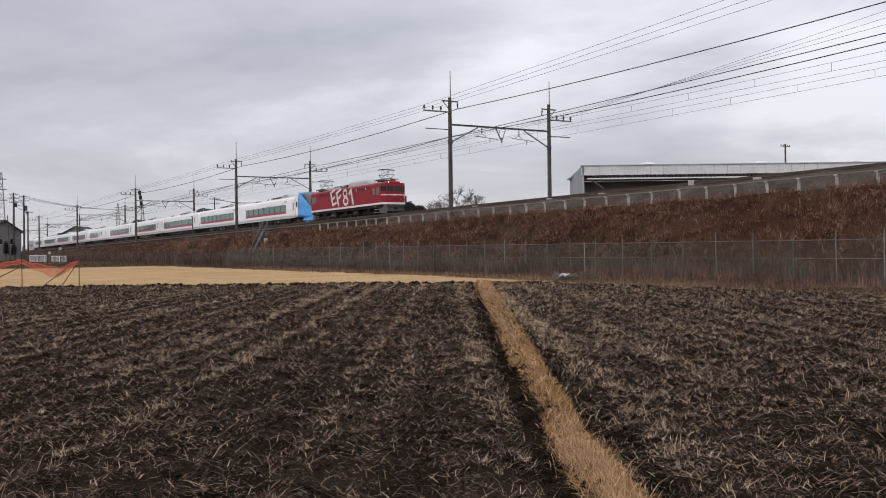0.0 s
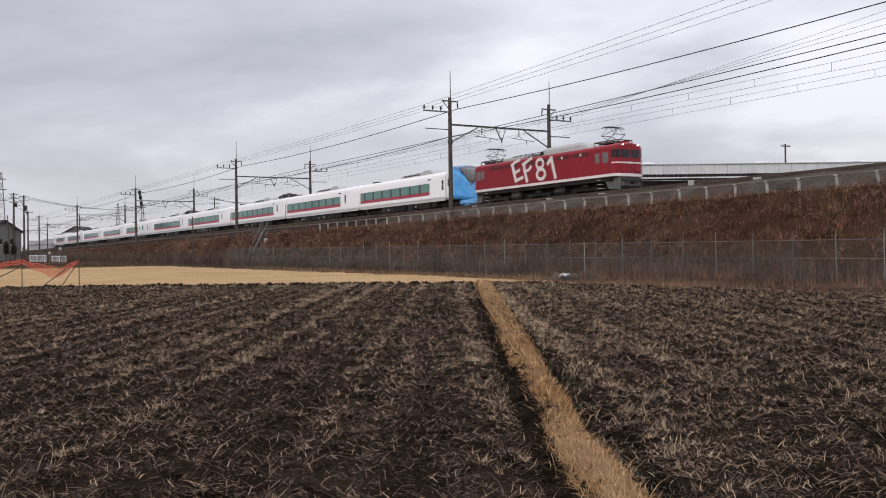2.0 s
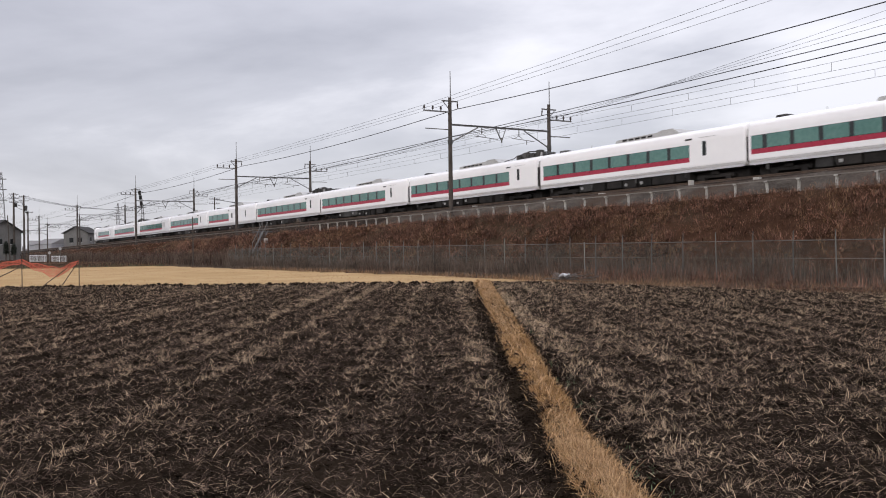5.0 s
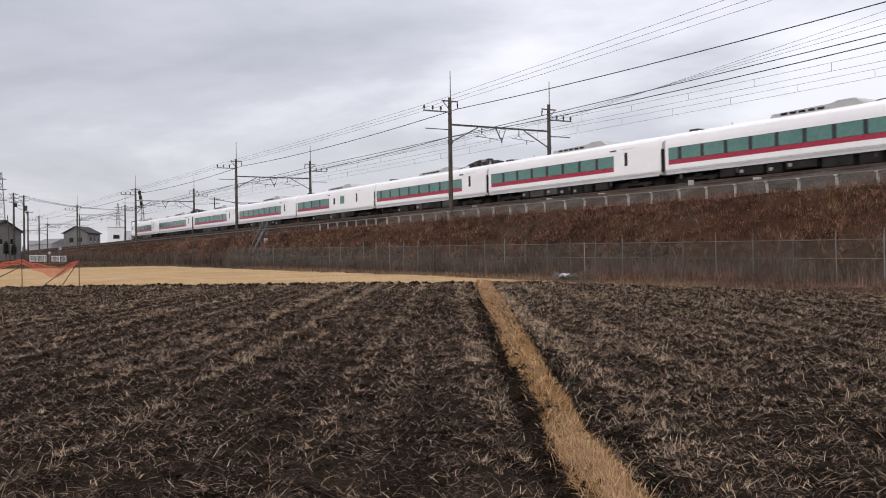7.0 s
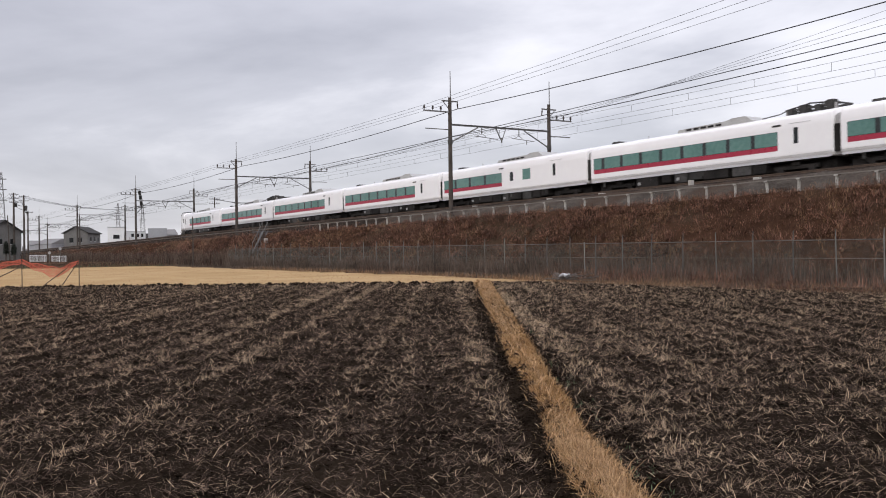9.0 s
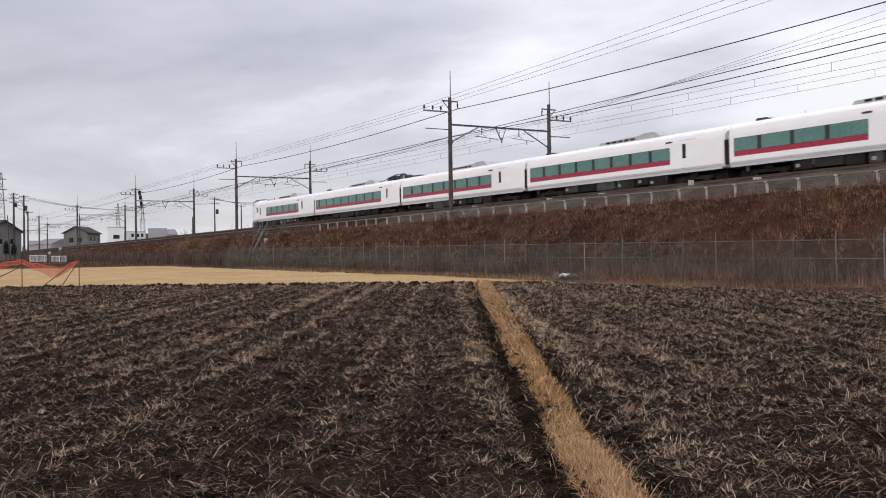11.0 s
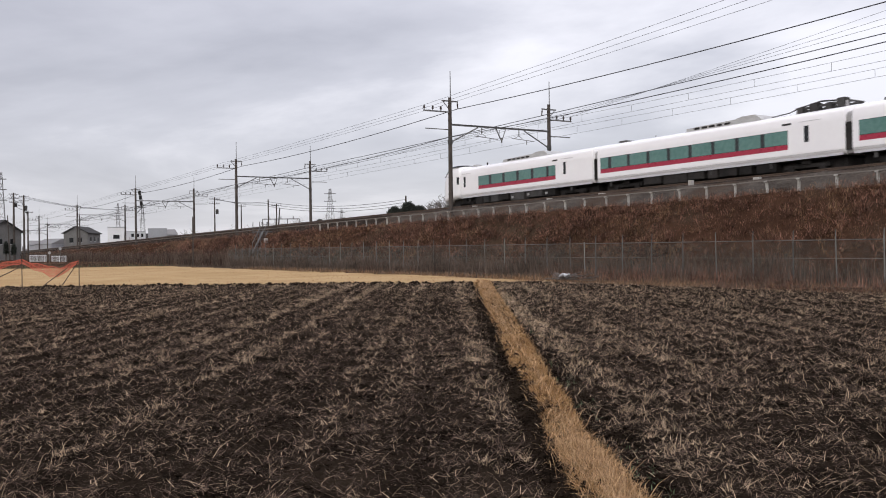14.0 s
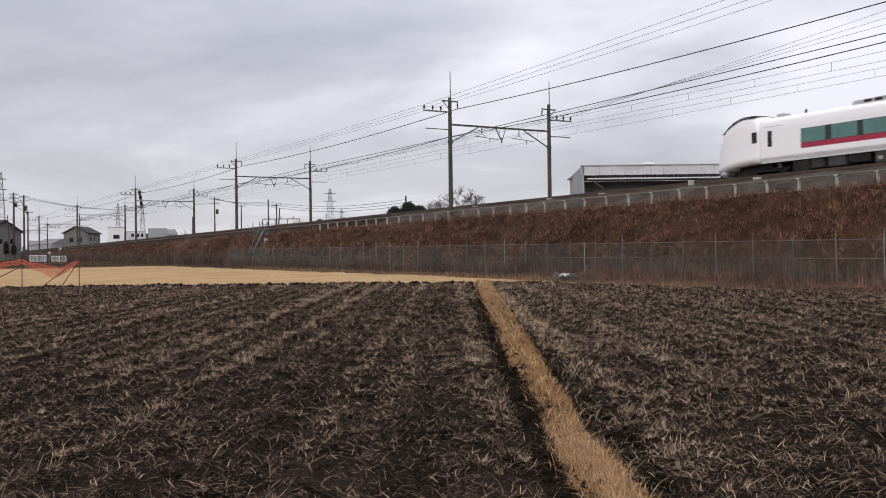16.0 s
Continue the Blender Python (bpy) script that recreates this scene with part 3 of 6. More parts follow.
def underframe(parent, x0, x1, seed):
    rnd = random.Random(seed)
    part("floor_core", box(0.5, 20.0, -0.75, 0.75, 0.36, 0.96), UNDER, parent)
    x = x0
    while x < x1 - 0.5:
        w = rnd.uniform(0.8, 2.1)
        zb = rnd.uniform(0.28, 0.45)
        part("equipment_box", box(x, min(x + w, x1), -1.36, 1.36, zb, 0.96, 0.03), rnd.choice([UNDER, UNDER, UNDERGREY, UNDER]), parent, "grimy box under the floor")
        if rnd.random() < 0.35:
            part("valve", box(x + 0.2, x + 0.45, -1.42, -1.34, zb + 0.15, zb + 0.35, 0.02), GANGWAY, parent)
        x += w + rnd.uniform(0.06, 0.35)


def windows(parent, spans, z0=1.88, z1=2.66):
    for a, b in spans:
        side_panel("window", a, b, z0, z1, 0.016, TEAL, parent, "green tinted window pane")


def roof_unit(parent, x0, x1, zt=3.66):
    """Long air-conditioner with sloped ends."""
    prof = [(x0, zt - 0.1), (x0 + 0.15, zt + 0.16), (x1 - 2.0, zt + 0.25), (x1 - 1.5, zt + 0.36), (x1 - 0.5, zt + 0.36), (x1, zt + 0.05), (x1, zt - 0.1)]
    verts = [(x, y, z) for y in (-0.95, 0.95) for x, z in prof]
    k = len(prof)
    faces = [tuple(range(k)), tuple(range(k, 2 * k))[::-1]] + [(i, k + i, k + (i + 1) % k, (i + 1) % k) for i in range(k)]
    u = obj("air_conditioner", verts, faces, ROOFGREY, parent, "grey roof air conditioner")
    for i in range(5):
        xx = x0 + 0.8 + i * (x1 - x0 - 3.0) / 5
        part("grille", box(xx, xx + 0.45, -0.975, -0.945, zt + 0.02, zt + 0.14), UNDER, u)


def pantograph(parent, x, z, up, label, w=0.85):
    """Rhomb of thin tubes on an insulated frame."""
    bm = bmesh.new()
    for s in (-1, 1):
        add_tube(bm, [(x - 0.95, s * 0.6, z + 0.22), (x + 0.9, s * 0.6, z + 0.22)], 0.04, 5)
        add_tube(bm, [(x - 0.22, s * 0.55, z + 0.28), (x + 0.72, s * 0.5, z + 0.28 + up * 0.48), (x + 0.1, s * 0.45, z + 0.28 + up)], 0.03, 5)
        add_tube(bm, [(x + 0.22, s * 0.55, z + 0.28), (x - 0.72, s * 0.5, z + 0.28 + up * 0.48), (x - 0.1, s * 0.45, z + 0.28 + up)], 0.03, 5)
    for d in (-0.72, 0.72):
        add_tube(bm, [(x + d, -0.5, z + 0.28 + up * 0.48), (x + d, 0.5, z + 0.28 + up * 0.48)], 0.03, 5)
        add_tube(bm, [(x + d, -0.5, z + 0.28 + up * 0.48), (x, 0.45, z + 0.28 + up)], 0.02, 4)
    p = part("pantograph", bm, DARKSTEEL, parent, label)
    part("base_plate", box(x - 0.85, x + 0.85, -0.65, 0.65, z + 0.12, z + 0.24, 0.02), DARKSTEEL, p)
    bm = bmesh.new()
    for d in (-0.16, 0.16):
        add_tube(bm, [(x + d, -0.95, z + 0.2 + up), (x + d, -0.7, z + 0.32 + up), (x + d, 0.7, z + 0.32 + up), (x + d, 0.95, z + 0.2 + up)], 0.035, 5)
    part("contact_strip", bm, DARKSTEEL, p)
    for d in (-0.8, 0.8):
        for s in (-0.55, 0.55):
            part("insulator", tube([(x + d, s, z - 0.05), (x + d, s, z + 0.2)], 0.07, 8), GANGWAY, p)


def folded_gear(parent, x0, x1, zt=3.68):
    """Folded pantograph with its insulators, switch boxes and cables."""
    bm = bmesh.new()
    for s in (-0.55, 0.55):
        add_tube(bm, [(x0, s, zt + 0.24), (x1, s, zt + 0.27)], 0.07, 5)
        add_tube(bm, [(x0 + 0.1, s, zt + 0.30), (x0 + 1.6, s * 0.9, zt + 0.52), (x1 - 0.4, s * 0.8, zt + 0.40)], 0.05, 5)
    for i in range(5):
        x = x0 + (x1 - x0) * i / 4
        add_tube(bm, [(x, -0.62, zt + 0.28), (x, 0.62, zt + 0.28)], 0.06, 5)
    p = part("folded_pantograph", bm, DARKSTEEL, parent, "folded dark pantograph gear")
    for x, w, h, m in ((x0 + 0.35, 0.42, 0.34, DARKSTEEL), (x0 + 1.25, 0.6, 0.46, UNDERGREY), (x0 + 2.2, 0.45, 0.36, DARKSTEEL), (x1 - 0.5, 0.55, 0.52, UNDERGREY)):
        part("switch_box", box(x - w / 2, x + w / 2, -0.75, -0.25, zt - 0.05, zt + h, 0.05), m, p)
    for i in range(4):
        x = x0 + 0.15 + (x1 - x0 - 0.3) * i / 3
        for s in (-0.65, 0.65):
            part("insulator", tube([(x, s, zt - 0.1), (x, s, zt + 0.15), (x, s, zt + 0.32)], [0.11, 0.09, 0.06], 8), GANGWAY, p)
    part("cable", tube([(x0 - 1.6, -0.7, zt + 0.02), (x0 - 0.3, -0.75, zt + 0.1), (x0 + 0.3, -0.7, zt + 0.3)], 0.035, 5), DARKSTEEL, p)


def door(parent, x, cab=False):
    d = side_panel("door", x - 0.42, x + 0.42, 1.4, 2.7, 0.004, WHITE, parent, "white sliding door")
    for s in (-1, 1):
        y0, y1 = sorted((s * WHALF, s * (WHALF + 0.008)))
        bm = box(x - 0.44, x - 0.422, y0, y1, 1.1, 3.06)
        add_box(bm, x + 0.422, x + 0.44, y0, y1, 1.1, 3.04)
        add_box(bm, x - 0.44, x + 1.0, y0, y1, 3.04, 3.06)
        bmesh.ops.remove_doubles(bm, verts=bm.verts, dist=0.02)
        part("door_seam", bm, GANGWAY, d)
    side_panel("door_window", x - 0.13, x + 0.17, 1.88, 2.8, 0.012, DARKGLASS, d, "dark narrow door window")


SMALL_FIRST = [(0.62, 1.43)] + [(1.75 + 1.895 * i, 3.36 + 1.895 * i) for i in range(8)]
EIGHT = [(0.7 + 1.925 * i, 2.32 + 1.925 * i) for i in range(8)]
FOUR = [(0.66, 2.4), (2.7, 4.7), (5.0, 7.0), (7.3, 9.6)]


def car_base(name, x0, x1, spans, label, seed, roof=True):
    c = empty(name)
    body_secs = [ring(x0, WHALF - 0.03, 1.0, 3.66), ring(x0 + 0.05, WHALF, 1.0, 3.7), ring(x0 + 0.12, WHALF, 1.0, 3.7), ring(x1 - 0.12, WHALF, 1.0, 3.7), ring(x1 - 0.05, WHALF, 1.0, 3.7), ring(x1, WHALF - 0.03, 1.0, 3.66)]
    v, f = loft(body_secs)
    obj("body", v, f, WHITE, c, "glossy white car body", smooth=False).data.polygons.foreach_set("use_smooth", [True] * len(f))
    # even grey strip in place of the soft shading under the white side
    side_panel("sill", x0 + 0.1, x1 - 0.1, 0.93, 1.06, 0.0, SILL, c, "lower edge of the white body, its shading painted grey", half=WHALF - 0.03)
    if spans:
        a, b = spans[0][0], spans[-1][1]
        band = side_panel("window_band", a - 0.02, b + 0.02, 1.86, 2.68, 0.008, BLACKBAND, c, "black band between the windows")
        windows(band, spans)
        side_panel("stripe", a - 0.02, b + 0.02, 1.57, 1.857, 0.008, STRIPE, c, "crimson stripe under the windows")
        side_panel("destination_display", b - 0.35, b + 0.25, 2.97, 3.08, 0.008, UNDERGREY, c, "small dark display")
    side_panel("body_crease", x0 + 0.06, x1 - 0.06, 1.22, 1.235, 0.004, SILL, c)
    for k in range(4):
        xx = x0 + 1.2 + k * 4.6
        side_panel("floor_bracket", xx, xx + 0.22, 0.6, 0.94, 0.0, UNDERGREY, c, half=1.36)
    underframe(c, 4.8, 15.7, seed)
    for x in (2.9, 17.6):
        bogie(c, x)
    part("coupler", tube([(-0.3, 0, 0.88), (20.8, 0, 0.88)], 0.09, 6), UNDER, c)
    part("drain_pipe", box(x0 + 0.35, x1 - 0.35, -1.3, 1.3, 0.88, 0.98), UNDER, c)
    if roof:
        roof_unit(c, 8.3, 14.4)
        part("roof_vent", box(1.5, 2.25, -0.5, 0.5, 3.6, 3.84, 0.04), UNDERGREY, c, "dark roof vent")
        part("antenna", tube([(4.6, 0.1, 3.58), (4.6, 0.1, 3.95)], 0.025, 5), GANGWAY, c)
    return tagged(c, label, "railway carriage", "cars of the express train")


def gangway(c, x0, x1):
    v, f = loft([ring(x, 1.25, 1.0, 3.42, 0.35) for x in (x0, x1)])
    g = obj("gangway", v, f, GANGWAY, c, "grey gangway bellows between two cars")
    part("fold", box(x0 + 0.02, x1 - 0.04, -1.32, 1.32, 1.2, 2.7), UNDER, g)


def middle_car(i, spans, panto=False):
    c = car_base("railway_carriage", 0.24, 20.26, spans, "white express railway carriage with green tinted windows and crimson stripe", 10 + i)
    door(c, spans[-1][1] + 1.25 if len(spans) > 4 else 16.5)
    gangway(c, -0.26, 0.26)
    if len(spans) == 4:
        side_panel("window", 10.75, 11.2, 1.9, 2.62, 0.01, DARKGLASS, c, "small dark window")
        side_panel("window", 12.5, 13.5, 1.88, 2.72, 0.012, TEAL, c, "green tinted window pane")
    if panto:
        folded_gear(c, 16.6, 20.1)
    return c


NOSE = [(0.0, 1.47, 1.0, 3.70), (0.46, 1.47, 1.0, 3.88), (1.0, 1.46, 0.98, 4.00), (1.6, 1.42, 0.94, 4.02), (2.2, 1.34, 0.88, 3.87), (2.72, 1.23, 0.80, 3.55), (3.18, 1.08, 0.72, 3.08), (3.56, 0.88, 0.64, 2.45), (3.8, 0.70, 0.60, 1.85), (3.95, 0.52, 0.62, 1.28)]


def nose_rings(x0, d, scale=1.0, start=0):
    """Streamlined end from x0 in direction d: the roof rises into a cab dome and falls to the tip."""
    return [ring(x0 + d * dx, w * scale, zb, zt, 0.45 if dx < 2.5 else 0.34) for dx, w, zb, zt in NOSE[start:]]


def windscreen(c, x0, d, drops, material, label, first=2, scale=1.0):
    """Curved glass lying over the upper nose; drops: how far it reaches down at each station."""
    table = [(dx, w, zt) for dx, w, zb, zt in NOSE[first:first + len(drops)]]
    secs = []
    for (dx, w, zt), drop in zip(table, drops):
        r = ring(x0 + d * dx, w * scale * 1.012 + 0.012, zt + 0.02 - 1.6, zt + 0.03, 0.45 if dx < 2.5 else 0.34)
        low = zt + 0.02 - drop
        secs.append([(a, b * (1 if z > low else 0.97), max(z, low)) for a, b, z in r])
    v, f = loft(secs)
    return obj("windscreen", v, f, material, c, label, smooth=True)


def lead_car():
    """Front car; its nose is wrapped in blue sheet."""
    spans = [(0.5, 1.32)] + [(1.64 + 1.9 * i, 3.24 + 1.9 * i) for i in range(7)]
    c = car_base("railway_carriage", 0.24, 17.4, spans, "white leading express car, nose wrapped in blue sheet", 3)
    gangway(c, -0.26, 0.26)
    door(c, 16.95)
    v, f = loft(nose_rings(17.4, 1)[:4])
    obj("nose", v, f, WHITE, c, "white nose shoulder", smooth=True)
    side_panel("cab_window", 17.85, 18.2, 2.2, 2.85, 0.012, DARKGLASS, c, "small dark cab window")
    v, f = loft(nose_rings(17.4, 1, 1.025, 2))
    cover = obj("nose_cover", [(a, b, max(z + 0.015, 0.8)) for a, b, z in v], f, BLUE, c, "taut blue protective sheet over the nose", smooth=True)
    vs, fs = loft([ring(19.5 + 0.36 * i, 1.32 - 0.014 * i * i, 0.14, 1.1) for i in range(6)])
    obj("skirt_cover", vs, fs, PALEBLUE, cover, "pale blue sheet round the front skirt", smooth=True)
    windscreen(c, 17.4, 1, (0.10, 0.30, 0.42, 0.62), VEILED, "dark windscreen under the blue sheet", 2, 1.03)
    windscreen(c, 17.4, 1, (0.14, 0.40, 0.58, 0.50), SMOKE, "smoky curved windscreen left open in the sheet", 4, 1.05)
    for s in (-1, 1):
        part("rope", tube([(18.8, s * 1.47, 3.5), (19.4, s * 1.49, 3.2), (20.0, s * 1.42, 2.9), (20.6, s * 1.24, 2.5), (21.05, s * 1.0, 2.15), (21.3, s * 0.8, 1.9)], 0.028, 5), SKYROPE, cover, "pale rope holding the sheet")
        part("rope", tube([(18.55, s * 1.52, 1.25), (19.6, s * 1.47, 1.2), (20.6, s * 1.22, 1.15), (21.2, s * 0.9, 1.1)], 0.02, 5), PALEBLUE, cover)
    part("horn", box(16.3, 16.6, -0.25, 0.25, 3.66, 3.88, 0.03), UNDER, c)
    return c


def tail_car():
    """Last car with a bare white nose at its rear end (x = 0)."""
    spans = [(5.48, 7.05), (7.42, 9.0), (9.35, 10.95), (11.28, 12.9), (13.22, 14.85), (15.15, 15.95)]
    c = car_base("railway_carriage", 2.6, 20.26, spans, "white rear express car with rounded nose and dark cab window", 4)
    door(c, 17.05)
    door(c, 3.3)
    side_panel("cab_window", 2.02, 2.4, 2.2, 2.85, 0.012, DARKGLASS, c, "small dark cab window")
    secs = nose_rings(2.6, -1)
    v, f = loft(secs)
    obj("nose", v, f, WHITE, c, "rounded white nose", smooth=True)
    windscreen(c, 2.6, -1, (0.05, 0.20, 0.36, 0.44, 0.34, 0.05), DARKGLASS, "dark curved windscreen", 1)
    vs, fs = loft([ring(-1.2 + 0.16 * i, (0.55, 0.78, 0.95, 1.06, 1.14, 1.2)[i], 0.2, 1.0) for i in range(6)])
    obj("front_skirt", vs, fs, ROOFGREY, c, "grey front skirt", smooth=True)
    part("antenna", tube([(4.76, 0, 3.6), (4.76, 0, 3.98)], 0.06, 6), UNDER, c)
    part("horn", box(2.9, 3.5, -0.3, 0.3, 3.66, 3.92, 0.03), ROOFGREY, c)
    return c


# ---- red electric locomotive ----
def stroke(bm, pts, w, y=-1.432):
    """A flat painted stroke along pts (x, z), just proud of the side and its vents."""
    pts = [(5.2 + (x - 5.4) * 1.03, 1.7 + (z - 1.7) * 1.03) for x, z in pts]
    w = w * 1.12
    for (x0, z0), (x1, z1) in zip(pts, pts[1:]):
        d = Vector((x1 - x0, z1 - z0)).normalized() * (w / 2)
        nrm = Vector((-d.y, d.x))
        q = [(x0 - d.x * 0.6 + nrm.x, z0 - d.y * 0.6 + nrm.y), (x1 + d.x * 0.6 + nrm.x, z1 + d.y * 0.6 + nrm.y), (x1 + d.x * 0.6 - nrm.x, z1 + d.y * 0.6 - nrm.y), (x0 - d.x * 0.6 - nrm.x, z0 - d.y * 0.6 - nrm.y)]
        yy = y - 0.0004 * (len(bm.faces) % 12)
        bm.faces.new([bm.verts.new((a, yy, b)) for a, b in q])


def locomotive():
    c = empty("electric_locomotive")
    W, L = 1.41, 17.25

    def sec(x, w, zt=3.74):
        pts = [(x, -w, 1.28), (x, -w, 3.35), (x, -w + 0.05, 3.48), (x, -w + 0.25, 3.58), (x, -w + 0.7, zt - 0.05), (x, 0, zt)]
        return pts + [(a, -b, z) for a, b, z in reversed(pts[:-1])]
    v, f = loft([sec(-0.32, 0.9, 3.66), sec(-0.22, 1.25), sec(0.0, W), sec(L, W), sec(L + 0.25, 1.28), sec(L + 0.42, 0.95, 3.66)])
    body = obj("body", v, f, RED, c, "crimson painted steel body")
    # off-white lower band round the body
    lo = lambda x, w, z0, z1: [(x, -w, z0), (x, -w, z1), (x, w, z1), (x, w, z0)]
    v, f = loft([lo(-0.335, 0.905, 1.3, 1.5), lo(-0.235, 1.262, 1.3, 1.5), lo(-0.005, W + 0.008, 1.3, 1.5), lo(L + 0.005, W + 0.008, 1.3, 1.5), lo(L + 0.262, 1.29, 1.3, 1.5), lo(L + 0.435, 0.955, 1.3, 1.5)])
    obj("lining", v, f, CREAM, body, "off-white band along the lower edge")
    part("solebar", box(0.1, L - 0.1, -1.33, 1.33, 1.0, 1.3), UNDER, c)
    part("floor_core", box(1.6, L - 1.6, -0.8, 0.8, 0.3, 1.02), UNDER, c)
    for x in (0.75, L - 1.85):
        d = side_panel("cab_door", x, x + 0.75, 1.55, 3.3, 0.006, RED, c, "crimson cab door", half=W)
        side_panel("door_window", x + 0.14, x + 0.6, 2.35, 3.05, 0.012, DOORGLASS, d, "dull door window", half=W)
    for x in (0.15, L - 0.95):
        side_panel("cab_window", x + 0.02, x + 0.62, 2.3, 3.05, 0.01, DOORGLASS, c, "dull side cab window", half=W)
    for i in range(6):
        x = 2.3 + i * 2.15
        q = side_panel("louvre", x, x + 1.75, 2.98, 3.28, 0.006, LOUVRE, c, "dark louvred vent", half=W)
        for k in range(4):
            z = 3.02 + k * 0.065
            for s in (-1, 1):
                part("slat", box(x + 0.05, x + 1.7, *sorted((s * W, s * (W + 0.018))), z, z + 0.02), LOUVRE, q)
        if i in (1, 4, 5):
            side_panel("porthole", x + 0.8, x + 0.95, 3.03, 3.24, 0.022, CREAM, c, half=W)
    # painted class letters, hand-drawn look
    bm = bmesh.new()
    stroke(bm, [(5.62, 3.2), (5.82, 2.55), (6.05, 1.85)], 0.30)
    stroke(bm, [(5.5, 3.12), (6.0, 3.33), (6.6, 3.46)], 0.22)
    stroke(bm, [(5.85, 2.48), (6.55, 2.66)], 0.22)
    stroke(bm, [(6.02, 1.86), (6.95, 2.05)], 0.24)
    part("letter_e", bm, CREAM, body, "white painted letter")
    bm = bmesh.new()
    stroke(bm, [(7.12, 3.12), (7.25, 2.45), (7.5, 1.72)], 0.30)
    stroke(bm, [(6.95, 3.05), (7.5, 3.22), (8.15, 3.46)], 0.22)
    stroke(bm, [(7.25, 2.45), (7.75, 2.58), (8.05, 2.82)], 0.22)
    part("letter_f", bm, CREAM, body, "white painted letter")
    bm = bmesh.new()
    ell = lambda cx, cz, a, b, t: [(cx + a * math.cos(2 * math.pi * k / 14 + t), cz + b * math.sin(2 * math.pi * k / 14 + t)) for k in range(15)]
    stroke(bm, ell(9.15, 2.92, 0.42, 0.34, 0), 0.21)
    stroke(bm, ell(9.27, 2.12, 0.5, 0.38, 0), 0.23)
    part("digit_eight", bm, CREAM, body, "white painted digit")
    bm = bmesh.new()
    stroke(bm, [(10.1, 2.82), (10.55, 3.22), (10.75, 2.5), (11.0, 1.72)], 0.28)
    part("digit_one", bm, CREAM, body, "white painted digit")
    # cab front: windscreens, stripe, lamps
    for e, s in ((L + 0.425, 1), (-0.325, -1)):
        def front(name, y0, y1, z0, z1, d, m, lab=""):
            x0, x1 = sorted((e, e + s * d))
            return part(name, box(x0, x1, y0, y1, z0, z1, 0.004), m, c, lab)
        front("windscreen", -0.86, -0.06, 2.62, 3.2, 0.012, DARKGLASS, "dark windscreen pane")
        front("windscreen", 0.06, 0.86, 2.62, 3.2, 0.012, DARKGLASS, "dark windscreen pane")
        front("face_stripe", -0.92, -0.32, 2.22, 2.32, 0.012, CREAM, "off-white face stripe")
        front("face_stripe", 0.32, 0.92, 2.22, 2.32, 0.012, CREAM, "off-white face stripe")
        front("number_bar", -0.28, 0.28, 2.2, 2.34, 0.014, CREAM, "small plain bar of metal figures")
        for y in (-0.72, 0.72):
            h = part("headlamp_housing", tube([(e - s * 0.35, y, 3.55), (e + s * 0.03, y, 3.55)], 0.1, 12), RED, c)
            part("headlamp", tube([(e + s * 0.031, y, 3.55), (e + s * 0.05, y, 3.55)], 0.06, 12), LAMPWHITE if s > 0 else DARKGLASS, h, "lit white headlamp" if s > 0 else "unlit headlamp")
            part("tail_lamp", tube([(e, y * 0.95, 1.75), (e + s * 0.06, y * 0.95, 1.75)], 0.08, 10), STRIPE, c)
        # wrap-round corner windows and stripe between face and side
        for y in (-1, 1):
            for xa, xb, ya, yb, nm, z0, z1, m, off in [(*g, *k) for g in (((L + 0.03, L + 0.235, y * W, y * 1.285), (L + 0.262, L + 0.412, y * 1.262, y * 0.97)) if s > 0 else ((-0.025, -0.205, y * W, y * 1.265), (-0.232, -0.312, y * 1.215, y * 0.93)))
                                                       for k in (("corner_window", 2.62, 3.2, DARKGLASS, 0.012), ("corner_stripe", 2.22, 2.32, CREAM, 0.012))]:
                q = [(xa, ya + y * off, z0), (xb, yb + y * off, z0), (xb, yb + y * off, z1), (xa, ya + y * off, z1)]
                obj(nm, q + [(a, b - y * 0.03, z) for a, b, z in q], [(0, 1, 2, 3), (7, 6, 5, 4), (0, 4, 5, 1), (1, 5, 6, 2), (2, 6, 7, 3), (3, 7, 4, 0)], m, c)
        # steps, snow plough, buffer beam
        x0, x1 = sorted((e - s * 1.5, e + s * 0.1))
        v, f = loft([[(e - s * 1.35, -1.3, 1.28), (e - s * 0.95, -1.25, 0.42), (e + s * 0.05, -1.05, 0.35), (e + s * 0.02, -1.0, 1.28)], [(e - s * 1.35, 1.3, 1.28), (e - s * 0.95, 1.25, 0.42), (e + s * 0.05, 1.05, 0.35), (e + s * 0.02, 1.0, 1.28)]])
        obj("buffer_skirt", v, f, SKIRT, c, "dusty grey skirt and snow plough")
        part("coupler", tube([(e - s * 0.2, 0, 0.88), (e + s * 0.45, 0, 0.88)], [0.12, 0.14], 8), UNDER, c)
        for y in (-0.75, -0.5, 0.5, 0.75):
            part("brake_hose", tube([(e + s * 0.02, y, 1.05), (e + s * 0.2, y, 0.9), (e + s * 0.24, y, 0.6), (e + s * 0.12, y, 0.42)], 0.035, 6), UNDER, c)
        x0, x1 = sorted((e + s * 0.04, e + s * 0.1))
        part("snow_plough", box(x0, x1, -1.0, 1.0, 0.22, 0.62, 0.02), UNDER, c, "dark snow plough")
        part("buffer_beam", box(x0, x1, -0.98, 0.98, 0.98, 1.24, 0.02), UNDERGREY, c)
